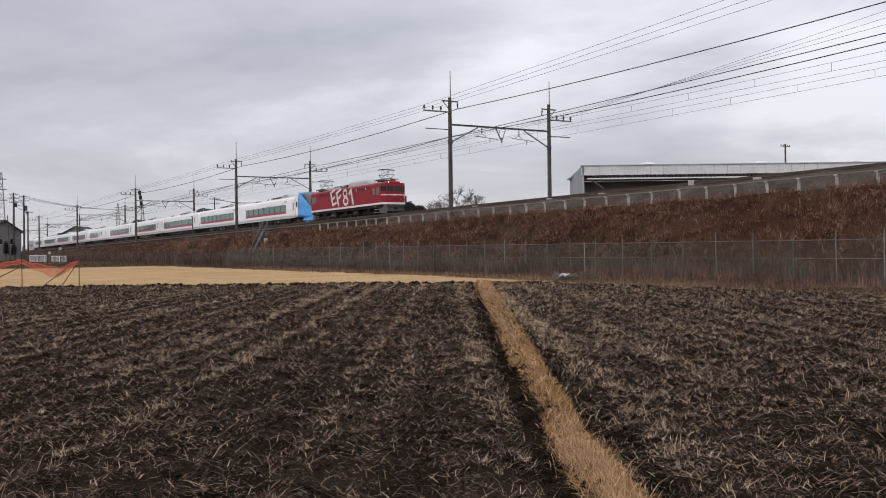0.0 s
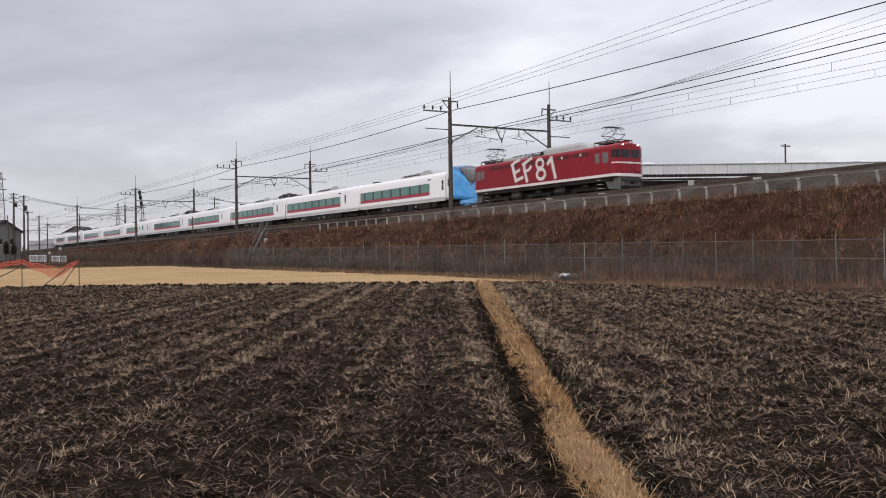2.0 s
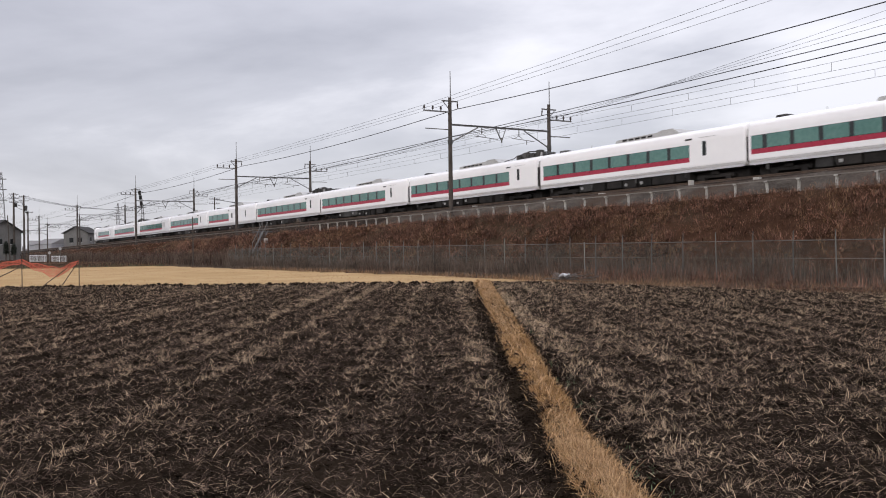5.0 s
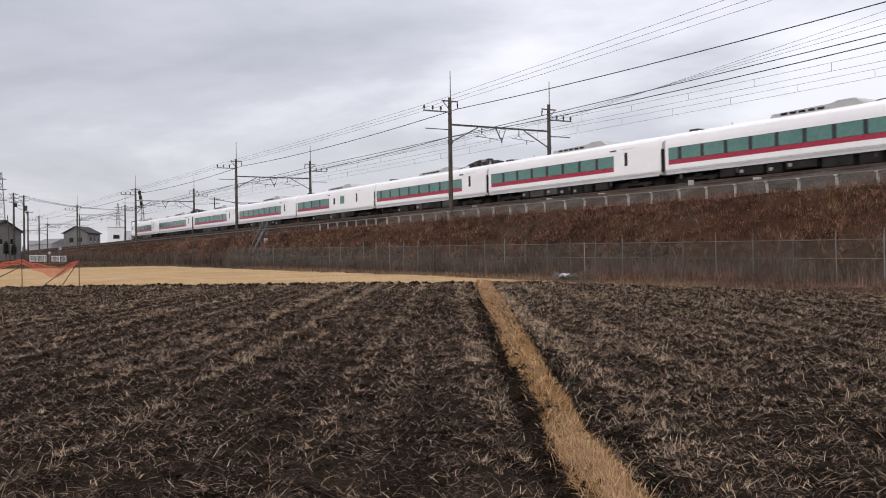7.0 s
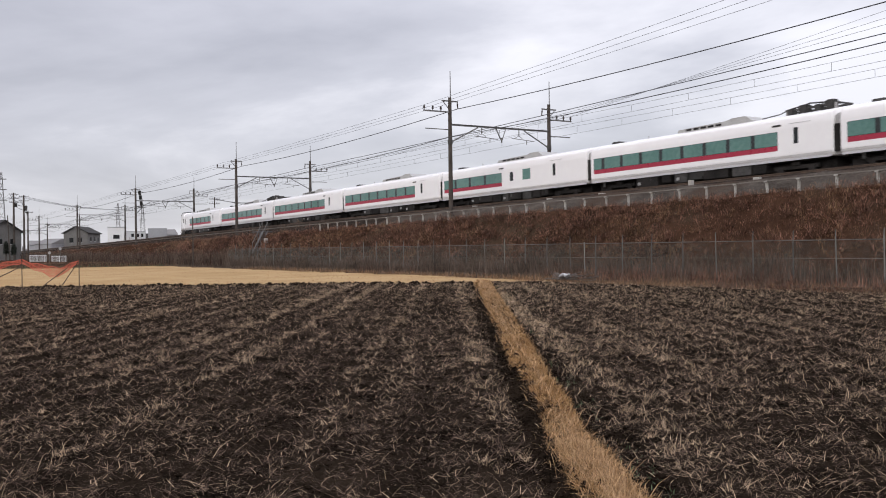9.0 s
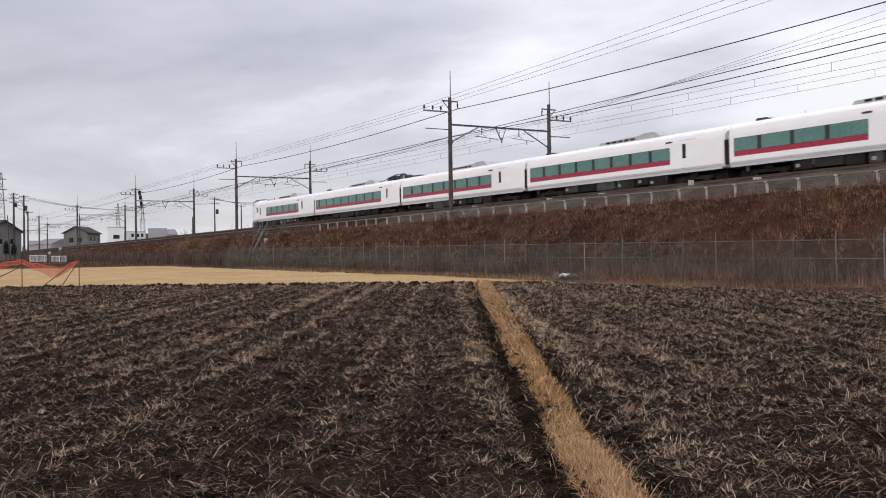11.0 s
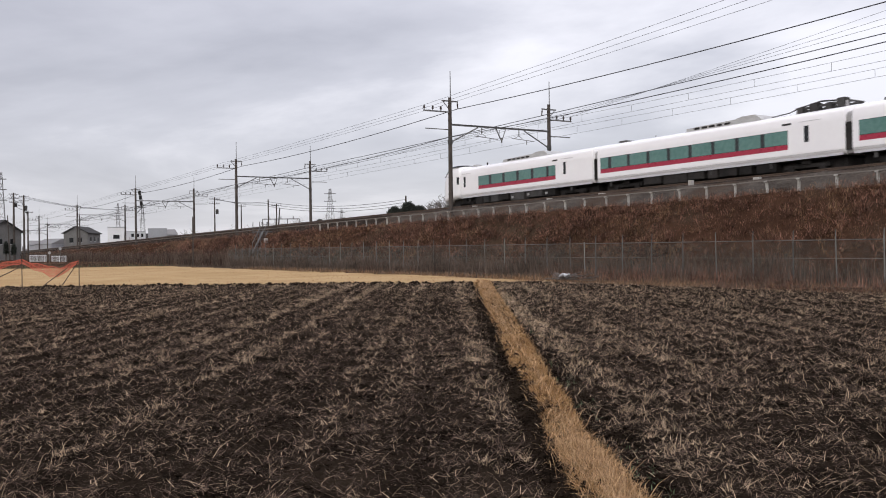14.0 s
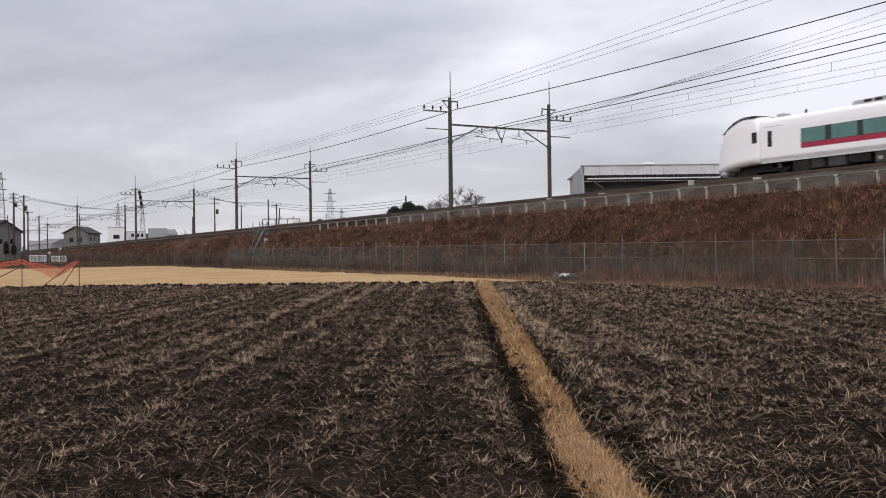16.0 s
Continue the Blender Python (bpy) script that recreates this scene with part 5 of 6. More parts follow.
def clods():
    """Lumps of dark earth between the straw."""
    r = rng(61)
    xy = np.concatenate([scatter(11000, 3, 15, -7, 9, 11), scatter(3000, 15, 26, -12, 12, 12), scatter(6000, 3.5, 30, 0.62, 1.0, 13), scatter(3000, 3.5, 30, 1.2, 1.55, 14), scatter(1800, 43.6, 46.4, -26, 1, 15)])
    x, y = xy[:, 0], xy[:, 1]
    keep = in_field(x, y)
    x, y = x[keep], y[keep]
    n = len(x)
    size = (0.012 + 0.035 * r.uniform(0, 1, n) ** 3)
    s = x * ROW[0] + y * ROW[1]
    size = np.where(s > 43, r.uniform(0.03, 0.12, n), size)
    octa = np.array([(1, 0, 0), (-1, 0, 0), (0, 1, 0), (0, -1, 0), (0, 0, 1), (0, 0, -1)], dtype=float)
    v = octa[None] * r.uniform(0.5, 1.2, (n, 6, 1)) + r.normal(0, 0.2, (n, 6, 3))
    a = r.uniform(0, 6.28, n)
    rot = np.stack([np.stack([np.cos(a), -np.sin(a), 0 * a], 1), np.stack([np.sin(a), np.cos(a), 0 * a], 1), np.stack([0 * a, 0 * a, 0 * a + 0.7], 1)], 1)
    v = np.einsum("nij,nkj->nki", rot, v) * size[:, None, None] + np.stack([x, y, field_height(x, y) + size * 0.25], 1)[:, None]
    tri = np.array([(0, 2, 4), (2, 1, 4), (1, 3, 4), (3, 0, 4), (2, 0, 5), (1, 2, 5), (3, 1, 5), (0, 3, 5)])
    loops = ((np.arange(n) * 6)[:, None, None] + tri[None]).ravel()
    ob = fast_mesh("clods", v.reshape(-1, 3), loops, np.arange(n * 8) * 3, np.full(n * 8, 3), SOIL)
    tagged(ob, "crumbly dark clods of earth on the field", "soil", kind="stuff")


clods()
straws()
stubble()
grass_path()
bank_weeds()
bank_bushes()
thicket()


# ---- wire fence at the foot of the bank ----
FENCE_Y, FENCE_TOP = 32.19, 1.77


def fence():
    e = empty("wire_fence", pose(0, FENCE_Y, 0))
    first_post = None
    for i in range(-12, 36):
        x = -20.79 - 2.0 * i
        bm = tube([(0, 0, -0.1), (-0.02, 0, FENCE_TOP), (-0.03, 0.03, FENCE_TOP + 0.42)], [0.026, 0.024, 0.016], 6)
        if first_post is None:
            first_post = part("post", bm, FENCE, e)
            first_post.location.x = x
        else:
            bm.free()
            o = new("post", first_post.data)
            o.parent = e
            o.matrix_basis = pose(x, 0, 0, 0, random.uniform(-1.5, 1.5), 0)
    x = -37.5
    part("post", tube([(x, -0.1, -0.1), (x - 0.05, -0.1, FENCE_TOP + 0.1)], 0.026, 6), FENCE, e)
    part("top_rail", tube([(-92, 0, FENCE_TOP), (4, 0, FENCE_TOP)], 0.018, 5), FENCE, e)
    part("middle_rail", tube([(-92, 0.02, 1.05), (4, 0.02, 1.05)], 0.006, 5), FENCE, e)
    # woven wire: two sets of slanting strands
    v, f = [], []
    step, h, w = 0.10, FENCE_TOP - 0.05, 0.0045
    for sgn in (-1, 1):
        for i in range(int(96 / step)):
            x = -92 + i * step
            a, b = (x, 0.03 * 0 + sgn * 0.004, 0.03), (x + sgn * h * 0.85, sgn * 0.004, h)
            o = len(v)
            v += [(a[0] - w, a[1], a[2]), (a[0] + w, a[1], a[2]), (b[0] + w, b[1], b[2]), (b[0] - w, b[1], b[2])]
            v += [(p[0], p[1] + 0.006, p[2]) for p in (a, b)]
            f += [(o, o + 1, o + 2, o + 3), (o + 1, o + 4, o + 5, o + 2), (o + 4, o, o + 3, o + 5)]
    tagged(obj("wire_mesh", v, f, NETGREEN, e, "dull grey-green woven wire"), kind="stuff")
    tagged(e, "dull galvanised wire mesh fence below the railway bank", "fence")


fence()


# ---- cable trough on short posts along the shoulder ----
def trough():
    e = empty("cable_trough", pose(0, 39.03, rail_z(0), 0, TILT, 0))
    part("trough", box(-420, 30, -0.08, 0.08, -0.72, -0.655), TROUGH, e, "long grey-brown cable trough")
    shared, cap = None, None
    for i in range(-10, 30):
        x = -27.59 - 2.0 * i
        jig = 0.06 * math.sin(i * 5.1)
        if shared is None:
            shared = part("post", box(-0.055, 0.055, -0.055, 0.055, -1.75, -0.72, 0.01), CONCRETE, e, "pale concrete post")
            cap = part("clamp", box(-0.11, 0.11, -0.11, 0.1, -0.77, -0.69, 0.015), CONCRETE, e)
            shared.location.x = cap.location.x = x
            continue
        for src in (shared, cap):
            o = new(src.name.split(".")[0], src.data)
            o.parent = e
            o.matrix_basis = pose(x + jig, 0, 0, 0, 3 * math.sin(i * 2.3), 0)
    tagged(e, "grey cable trough carried on short concrete posts", "cable trough")
    # pale signal boxes and markers beside the track
    for x, w, h in ((-39.2, 0.22, 0.36), (-52.5, 0.4, 0.14), (-34.4, 0.4, 0.14), (-62.0, 0.4, 0.15), (-47.0, 0.45, 0.13)):
        q = part("trackside_box", box(-w / 2, w / 2, -0.15, 0.15, 0, h, 0.02), CONCRETE)
        q.matrix_basis = pose(x, 41.75, rail_z(x) - 0.33)
        tagged(q, "small pale box standing beside the ballast", "trackside box", "small boxes beside the track")


trough()


# ---- stair and platform on the bank ----
def bank_stair():
    e = empty("steel_stair", pose(-97.0, 36.2, 0))
    z1 = rail_z(-97) - 1.0
    for y in (-0.5, 0.5):
        part("stringer", tube([(4.2, -1.2 + y * 0.6, 1.35), (-2.2, 2.4 + y * 0.6, z1)], 0.07, 5), STAIRSTEEL, e)
        part("handrail", tube([(4.2, -1.2 + y * 0.6, 2.35), (-2.2, 2.4 + y * 0.6, z1 + 1.0), (-3.6, 2.8 + y * 0.6, z1 + 1.0)], 0.035, 5), STAIRSTEEL, e)
        for k in range(5):
            u = k / 4
            x, yy, z = 4.2 - 6.4 * u, -1.2 + 3.6 * u + y * 0.6, 1.35 + (z1 - 1.35) * u
            part("baluster", tube([(x, yy, z), (x, yy, z + 1.0)], 0.03, 5), STAIRSTEEL, e)
    for k in range(14):
        u = (k + 0.5) / 14
        x, yy, z = 4.2 - 6.4 * u, -1.2 + 3.6 * u, 1.35 + (z1 - 1.35) * u
        part("tread", box(x - 0.13, x + 0.13, yy - 0.35, yy + 0.35, z - 0.02, z + 0.02), STAIRSTEEL, e)
    part("landing", box(-4.2, -2.0, 1.6, 3.2, z1 - 0.1, z1), STAIRSTEEL, e)
    part("sign_plate", box(2.0, 3.0, 0.6, 0.66, 2.1, 2.9, 0.02), CONCRETE, e, "blank pale plate")
    for x in (-4.1, -2.1):
        part("leg", tube([(x, 1.7, 1.2), (x, 1.7, z1 + 1.05)], 0.045, 5), STAIRSTEEL, e)
    tagged(e, "grey steel access stair climbing the railway bank", "stair")


bank_stair()


# ---- orange barrier net on poles at the edge of the lawn ----
def barrier_net():
    e = empty("barrier_net", pose(-45.9, 6.3, 0))
    d = Vector((0.9, 2.3)).normalized()
    drop = -0.13
    pts = [(-4.6, 1.0, 0.26), (-2.6, 1.02, 0.28), (-1.2, 1.1, 0.24), (-0.4, 1.3, 0.18), (0.0, 1.36, 0.16), (0.5, 1.12, 0.26), (0.9, 1.0, 0.36), (1.2, 0.86, 0.46), (1.55, 0.8, 0.40), (1.8, 0.95, 0.28), (2.2, 1.2, 0.18), (2.44, 1.32, 0.14)]
    # woven strands of the sagging net
    bm = bmesh.new()
    dense = []
    for (s0, z0, h0), (s1, z1, h1) in zip(pts, pts[1:]):
        for k in range(8):
            u = k / 8
            dense.append((s0 + (s1 - s0) * u, z0 + (z1 - z0) * u, h0 + (h1 - h0) * u))
    for lvl in range(9):
        u = lvl / 8
        add_tube(bm, [(d.x * s, d.y * s, z + drop + h * (u - 0.35) + 0.02 * math.sin(s * 9 + lvl)) for s, z, h in dense], 0.007 if lvl not in (0, 8) else 0.014, 4, False)
    for s, z, h in dense:
        add_tube(bm, [(d.x * s, d.y * s, z + drop - h * 0.35), (d.x * s, d.y * s, z + drop + h * 0.65)], 0.007, 4, False)
    part("net", bm, ORANGE, e, "sagging orange plastic net")
    for s, h in ((0.0, 1.4), (2.44, 1.5), (-4.4, 1.2)):
        part("stake", tube([(d.x * s, d.y * s, -0.1), (d.x * s, d.y * s, h)], 0.022, 6), RUSTY, e)
    for s, t, h in ((-2.0, 0.0, 1.05), (0.8, 1.95, 0.95), (1.7, 2.4, 1.2)):
        part("prop", tube([(d.x * s, d.y * s - 0.1, 0), (d.x * t, d.y * t, h)], 0.02, 6), RUSTY, e)
    tagged(e, "sagging orange barrier net on thin rusty stakes", "net fence")


barrier_net()


# ---- rubbish heap at the end of the path ----
def heap():
    e = empty("debris_heap", pose(-34.6, 28.3, 0))
    r = random.Random(8)
    bm = bmesh.new()
    for i in range(70):
        a, l = r.uniform(0, math.pi), r.uniform(0.3, 1.1)
        x, y, z = r.gauss(0, 0.55), r.gauss(0, 0.3), r.uniform(0.02, 0.28)
        add_tube(bm, [(x, y, z), (x + l * math.cos(a), y + l * math.sin(a) * 0.4, z + r.uniform(-0.1, 0.22))], r.uniform(0.012, 0.03), 5)
    part("branches", bm, BARK, e, "heap of brown cut branches")
    v, f = loft([[(x, 0.10 * math.cos(2 * math.pi * k / 7) * w - 0.35, 0.24 + h + 0.075 * math.sin(2 * math.pi * k / 7) * w) for k in range(7)] for x, w, h in ((0.1, 0.5, 0), (0.25, 1.1, 0.04), (0.45, 0.8, 0.1), (0.62, 1.2, 0.03), (0.85, 0.4, 0.12))])
    obj("plastic_sheet", v, f, RUBBISH, e, "crumpled white plastic")
    tagged(e, "heap of cut branches with crumpled white plastic", "debris heap")


heap()


# ---- beyond the line: warehouse ----
def warehouse():
    e = empty("warehouse", pose(-87.2, 69.0, 0, 0, 0, 58.0))
    L, D, H = 95.0, 17.2, 11.0
    part("front_wall", box(4.3, L, 2.6, 2.9, 0, 9.4), SHEDWALL, e, "grey-brown wall under the canopy")
    part("parapet", box(4.0, L, -0.6, 0.0, 9.9, H, 0.03), CLAD, e, "pale ribbed metal parapet")
    part("parapet_cap", box(3.9, L, -0.7, 0.1, H, H + 0.1), CLADGREY, e)
    part("canopy", box(4.6, L, -0.5, 2.6, 9.42, 9.55), SHEDWALL, e)
    v = [(4.0, -0.6, 0), (4.0, -0.6, H), (5.0, 17.4, 0), (5.0, 17.4, H)]
    end = obj("end_wall", v + [(a + 0.25, b, c) for a, b, c in v], [(0, 1, 3, 2), (4, 6, 7, 5), (0, 4, 5, 1), (1, 5, 7, 3), (3, 7, 6, 2), (2, 6, 4, 0)], CLADGREY, e, "grey metal end wall")
    part("belt", box(3.97, 4.0, -0.6, 0.2, 9.85, 9.92), UNDERGREY, end)
    part("roof", box(4.6, L, 0.1, D, H - 0.4, H - 0.2), CLADGREY, e)
    shared = None
    for i in range(190):
        x = 5.3 + i * 0.49
        if x > L:
            break
        if shared is None:
            shared = part("eave_rib", box(0, 0.26, -0.62, -0.2, 9.62, 9.86), DARKTILE, e)
            shared.location.x = x
            continue
        o = new("eave_rib", shared.data)
        o.parent = e
        o.location.x = x
    part("gutter", box(4.6, L, -0.7, -0.4, 9.42, 9.58), CLAD, e)
    seams = None
    for i in range(60):
        if seams is None:
            seams = part("cladding_seam", box(0, 0.04, -0.625, -0.58, 9.92, H - 0.02), CLADGREY, e)
            seams.location.x = 6.0
            continue
        o = new("cladding_seam", seams.data)
        o.parent = e
        o.location.x = 6.0 + i * 1.5
    part("brace", tube([(5.0, -0.3, 9.5), (7.0, 2.5, 8.6)], 0.1, 6), CLAD, e)
    for x in (12.0, 25.4, 36.2):
        bm = tube([(x, 0.6, H - 0.2), (x, 0.6, H + 0.12), (x, 0.6, H + 0.16), (x, 0.6, H + 0.42)], [0.5, 0.5, 1.05, 0.5], 12)
        part("roof_ventilator", bm, CLAD, e, "round pale roof ventilator")
    tagged(e, "long low warehouse with pale ribbed metal parapet", "warehouse")


warehouse()


def utility_pole(x, y, base, h, arms=2, lean=0.0, name_label="dark utility pole with crossarms and fittings", thick=1.0):
    e = empty("utility_pole", pose(x, y, base, 0, lean, 0))
    part("pole", tube([(0, 0, 0), (0, 0, h)], [0.17 * thick, 0.11 * thick], 8), POLE, e)
    for k in range(arms):
        z = h - 0.35 - k * 0.9
        a = part("crossarm", box(-0.05, 0.05, -1.0, 1.0, z - 0.05, z + 0.05), DARKSTEEL, e)
        for yy in (-0.9, -0.45, 0.45, 0.9):
            part("insulator", tube([(0, yy, z + 0.04), (0, yy, z + 0.24)], 0.055, 6), PORCELAIN, a)
    if arms > 1:
        part("transformer", tube([(0.1, 0.45, h - 3.2), (0.1, 0.45, h - 2.3)], 0.27, 10), UNDERGREY, e, "grey drum transformer")
    return tagged(e, name_label, "utility pole", "utility poles")


utility_pole(-230.5, 30.1, 0, 15.2, 3, 0, "dark utility pole with crossarms, transformer and cables", 1.6)
utility_pole(-225.5, 31.5, 0, 14.4, 2, 0, "dark utility pole with crossarms, transformer and cables", 1.5)
utility_pole(-227.5, 28.8, 0, 10.5, 0, -17, "slanting dark prop pole")
utility_pole(-102.6, 31.5, 0, 5.4, 0, 0, "thin dark pole in the weeds of the bank", 0.55)
utility_pole(-158.2, 62.2, 0, 10.6, 0, 0, "plain dark pole behind the line")
utility_pole(-157.2, 63.2, 0, 9.2, 0, 12, "slanting dark pole behind the line")
utility_pole(-167.0, 67.3, 0, 10.3, 1)
utility_pole(-112.9, 64.5, 0, 8.9, 0, 0, "plain dark pole among the trees")
utility_pole(-86.1, 110.4, 0, 15.6, 1)
utility_pole(-175.0, 58.0, 0, 11.8, 2)
utility_pole(-195.0, 70.5, 0, 11.5, 1)


def mast_gear():
    e = empty("pole_switch", pose(MAST_X[4] + 0.1, MAST_NEAR + 0.55, rail_z(MAST_X[4])))
    part("bracket", box(-0.06, 0.06, -0.5, 0.6, 7.7, 7.8), DARKSTEEL, e)
    for k, z in enumerate((7.3, 6.5, 5.5)):
        part("drum", tube([(0, 0.1 + 0.12 * k, z), (0, 0.1 + 0.12 * k, z + 0.7)], 0.24, 8), UNDER, e)
    part("conduit", tube([(0, 0.1, 7.8), (0, 0.5, 6.6), (0, 0.3, 5.0), (0, -0.35, 4.2)], 0.06, 6), UNDER, e)
    part("strut", box(-0.05, 0.05, -0.5, 0.7, 5.2, 5.32), DARKSTEEL, e)
    tagged(e, "dark cluster of switchgear hung on the overhead line pole", "switchgear")


mast_gear()


def street_cable(a, b, sag, r=0.03):
    a, b = Vector(a), Vector(b)
    pts = [a.lerp(b, k / 14) - Vector((0, 0, 4 * sag * (k / 14) * (1 - k / 14))) for k in range(15)]
    tagged(part("street_cable", add_tube(bmesh.new(), pts, r, 4, False)
                , WIRE), "thin black street cable between poles", "cable", "street cables")


utility_pole(-228.0, 32.6, 0, 11.0, 1, 3, "short dark utility pole beside taller poles", 1.2)
for k in range(4):
    street_cable((-230.5, 29.4 + 0.5 * k, 14.6 - 0.9 * k), (-225.5, 30.8 + 0.5 * k, 13.8 - 0.9 * k), 0.25, 0.05)
    street_cable((-225.5, 30.8 + 0.4 * k, 13.4 - 0.7 * k), (-228.0, 32.6, 10.6 - 0.3 * k), 0.2, 0.04)
for k in range(3):
    street_cable((-175.0, 58.0 - 0.6 + 0.6 * k, 11.5), (-158.2, 62.2, 10.2 - 0.3 * k), 0.4)
    street_cable((-158.2, 62.2, 10.2 - 0.4 * k), (-112.9, 64.5, 8.4 - 0.4 * k), 0.9)
    street_cable((-230.5, 29.2 + 0.9 * k, 14.8), (-300.0, 26.0 + k, 14.0), 1.0)
    street_cable((-225.5, 30.6 + 0.9 * k, 14.0), (-260.0, 60.0 + k, 13.0), 0.8)


def pylon(x, y, base, h, w):
    """Lattice tower of four legs, braces and arms."""
    e = empty("lattice_tower", pose(x, y, base))
    def corner(k, u):
        s = w * (1 - 0.86 * u) / 2
        return Vector(((1, 1, -1, -1)[k] * s, (1, -1, -1, 1)[k] * s, h * u))
    for k in range(4):
        part("leg", tube([corner(k, 0), corner(k, 1)], h * 0.0028, 4), STEEL, e)
    bm = bmesh.new()
    for i in range(9):
        u0, u1 = 1 - (1 - i / 9) ** 1.0, (i + 1) / 9
        for k in range(4):
            add_tube(bm, [corner(k, u0), corner((k + 1) % 4, u1)], h * 0.0013, 3, False)
            add_tube(bm, [corner((k + 1) % 4, u0), corner(k, u1)], h * 0.0013, 3, False)
    tagged(part("bracing", bm, STEEL, e), kind="stuff")
    for u in (0.68, 0.8, 0.92):
        a = w * 0.55
        part("arm", tube([(-a * 0.6, -a * 0.8, h * u), (a * 0.6, a * 0.8, h * u)], h * 0.005, 4), STEEL, e)
    return tagged(e, "distant grey lattice power tower", "pylon", "distant power towers")


pylon(-543, 255, 0, 40, 7)
pylon(-630, 305, 0, 31, 5)
pylon(-487, 111.6, 0, 26, 3.2)
pylon(-436, 110.8, 0, 23.5, 3.2)
pylon(-259, 31.0, 0, 22, 2.6)


# ---- houses ----
def gable_house(x, y, w, d, h, ridge, turn, wall_mat, label, windows_at=()):
    """Local x across the gable front (w), y depth d; ridge along y."""
    e = empty("house", pose(x, y, 0, 0, 0, turn))
    v = [(-w / 2, 0, 0), (w / 2, 0, 0), (w / 2, 0, h), (0, 0, ridge), (-w / 2, 0, h)]
    vv = v + [(a, d, c) for a, _, c in v]
    f = [(0, 1, 2, 3, 4), (9, 8, 7, 6, 5), (0, 5, 6, 1), (1, 6, 7, 2), (4, 9, 5, 0)]
    obj("wall", vv, f + [(2, 7, 8, 3), (3, 8, 9, 4)], wall_mat, e)
    for s in (-1, 1):
        o, t = 0.5, 0.22
        sl = (ridge - h) / (w / 2)
        a = [(0, -o, ridge + 0.05), (s * (w / 2 + o), -o, h - sl * o + 0.05), (s * (w / 2 + o), d + o, h - sl * o + 0.05), (0, d + o, ridge + 0.05)]
        obj("roof", a + [(p, q, z + t) for p, q, z in a], [(0, 1, 2, 3), (7, 6, 5, 4), (0, 4, 5, 1), (1, 5, 6, 2), (2, 6, 7, 3), (3, 7, 4, 0)], DARKTILE, e, "dark tiled roof slope")
    for side, a, z, ww, hh in windows_at:
        if side == "front":
            q = part("window", box(a - ww / 2, a + ww / 2, -0.04, 0.02, z, z + hh), DARKGLASS, e)
            part("sill", box(a - ww / 2 - 0.06, a + ww / 2 + 0.06, -0.09, 0.0, z - 0.07, z - 0.01), CLAD, q)
        else:
            s = 1 if side == "right" else -1
            q = part("window", box(*sorted((s * w / 2 - s * 0.02, s * w / 2 + s * 0.04)), a - ww / 2, a + ww / 2, z, z + hh), DARKGLASS, e)
            part("sill", box(*sorted((s * w / 2, s * w / 2 + s * 0.09)), a - ww / 2 - 0.06, a + ww / 2 + 0.06, z - 0.07, z - 0.01), CLAD, q)
    return tagged(e, label, "house", "houses beyond the fields")


gable_house(-231.0, 28.3, 7.0, 9.0, 6.4, 8.9, 100, PLASTER, "grey gabled house with dark tiled roof", [("front", -1.2, 3.6, 1.2, 1.2), ("front", 1.6, 3.6, 1.0, 1.2), ("right", 3, 3.5, 1.6, 1.1)])
gable_house(-306.5, 57.5, 7.2, 15.0, 7.6, 9.5, 64, PLASTER, "grey house with low dark gabled roof beside the line", [("front", -1.3, 4.6, 1.2, 1.5), ("front", 1.3, 4.6, 1.2, 1.5), ("right", 3.5, 5.0, 1.8, 1.3), ("right", 8.0, 5.0, 1.8, 1.3), ("right", 12.5, 5.0, 1.6, 1.3)])
gable_house(-330.0, 79.0, 9.0, 10.0, 5.5, 7.6, 20, HAZE_HOUSE, "distant gabled house, paled by haze put into its colour", [("front", 0, 3.0, 1.4, 1.2)])


def flat_building(x, y, w, d, h, turn, m, label, wins):
    e = empty("house", pose(x, y, 0, 0, 0, turn))
    part("wall", box(0, w, 0, d, 0, h, 0.02), m, e)
    part("coping", box(-0.08, w + 0.08, -0.08, d + 0.08, h, h + 0.14), CLADGREY, e)
    for a, z, ww, hh in wins:
        q = part("window", box(a, a + ww, -0.04, 0.03, z, z + hh), DARKGLASS, e)
        part("frame", box(a - 0.05, a + ww + 0.05, -0.06, -0.0, z - 0.08, z - 0.01), CLADGREY, q)
    return tagged(e, label, "house", "houses beyond the fields")


# fronts turned to the fields
flat_building(-262.4, 57.4, 4.2, 8.0, 8.2, 76, WHITEWALL, "small white cubic house with one dark window", [(1.4, 5.2, 1.6, 1.0)])
flat_building(-261.3, 61.8, 5.2, 8.0, 7.0, 76, CLAD, "low pale grey building beside the cubic house", [(1.5, 5.6, 0.7, 0.9), (2.8, 5.6, 0.7, 0.9), (4.0, 5.6, 0.6, 0.9)])
flat_building(-277.0, 72.0, 5.2, 8.0, 8.2, 76, CLADGREY, "low grey metal shed behind the line", [])


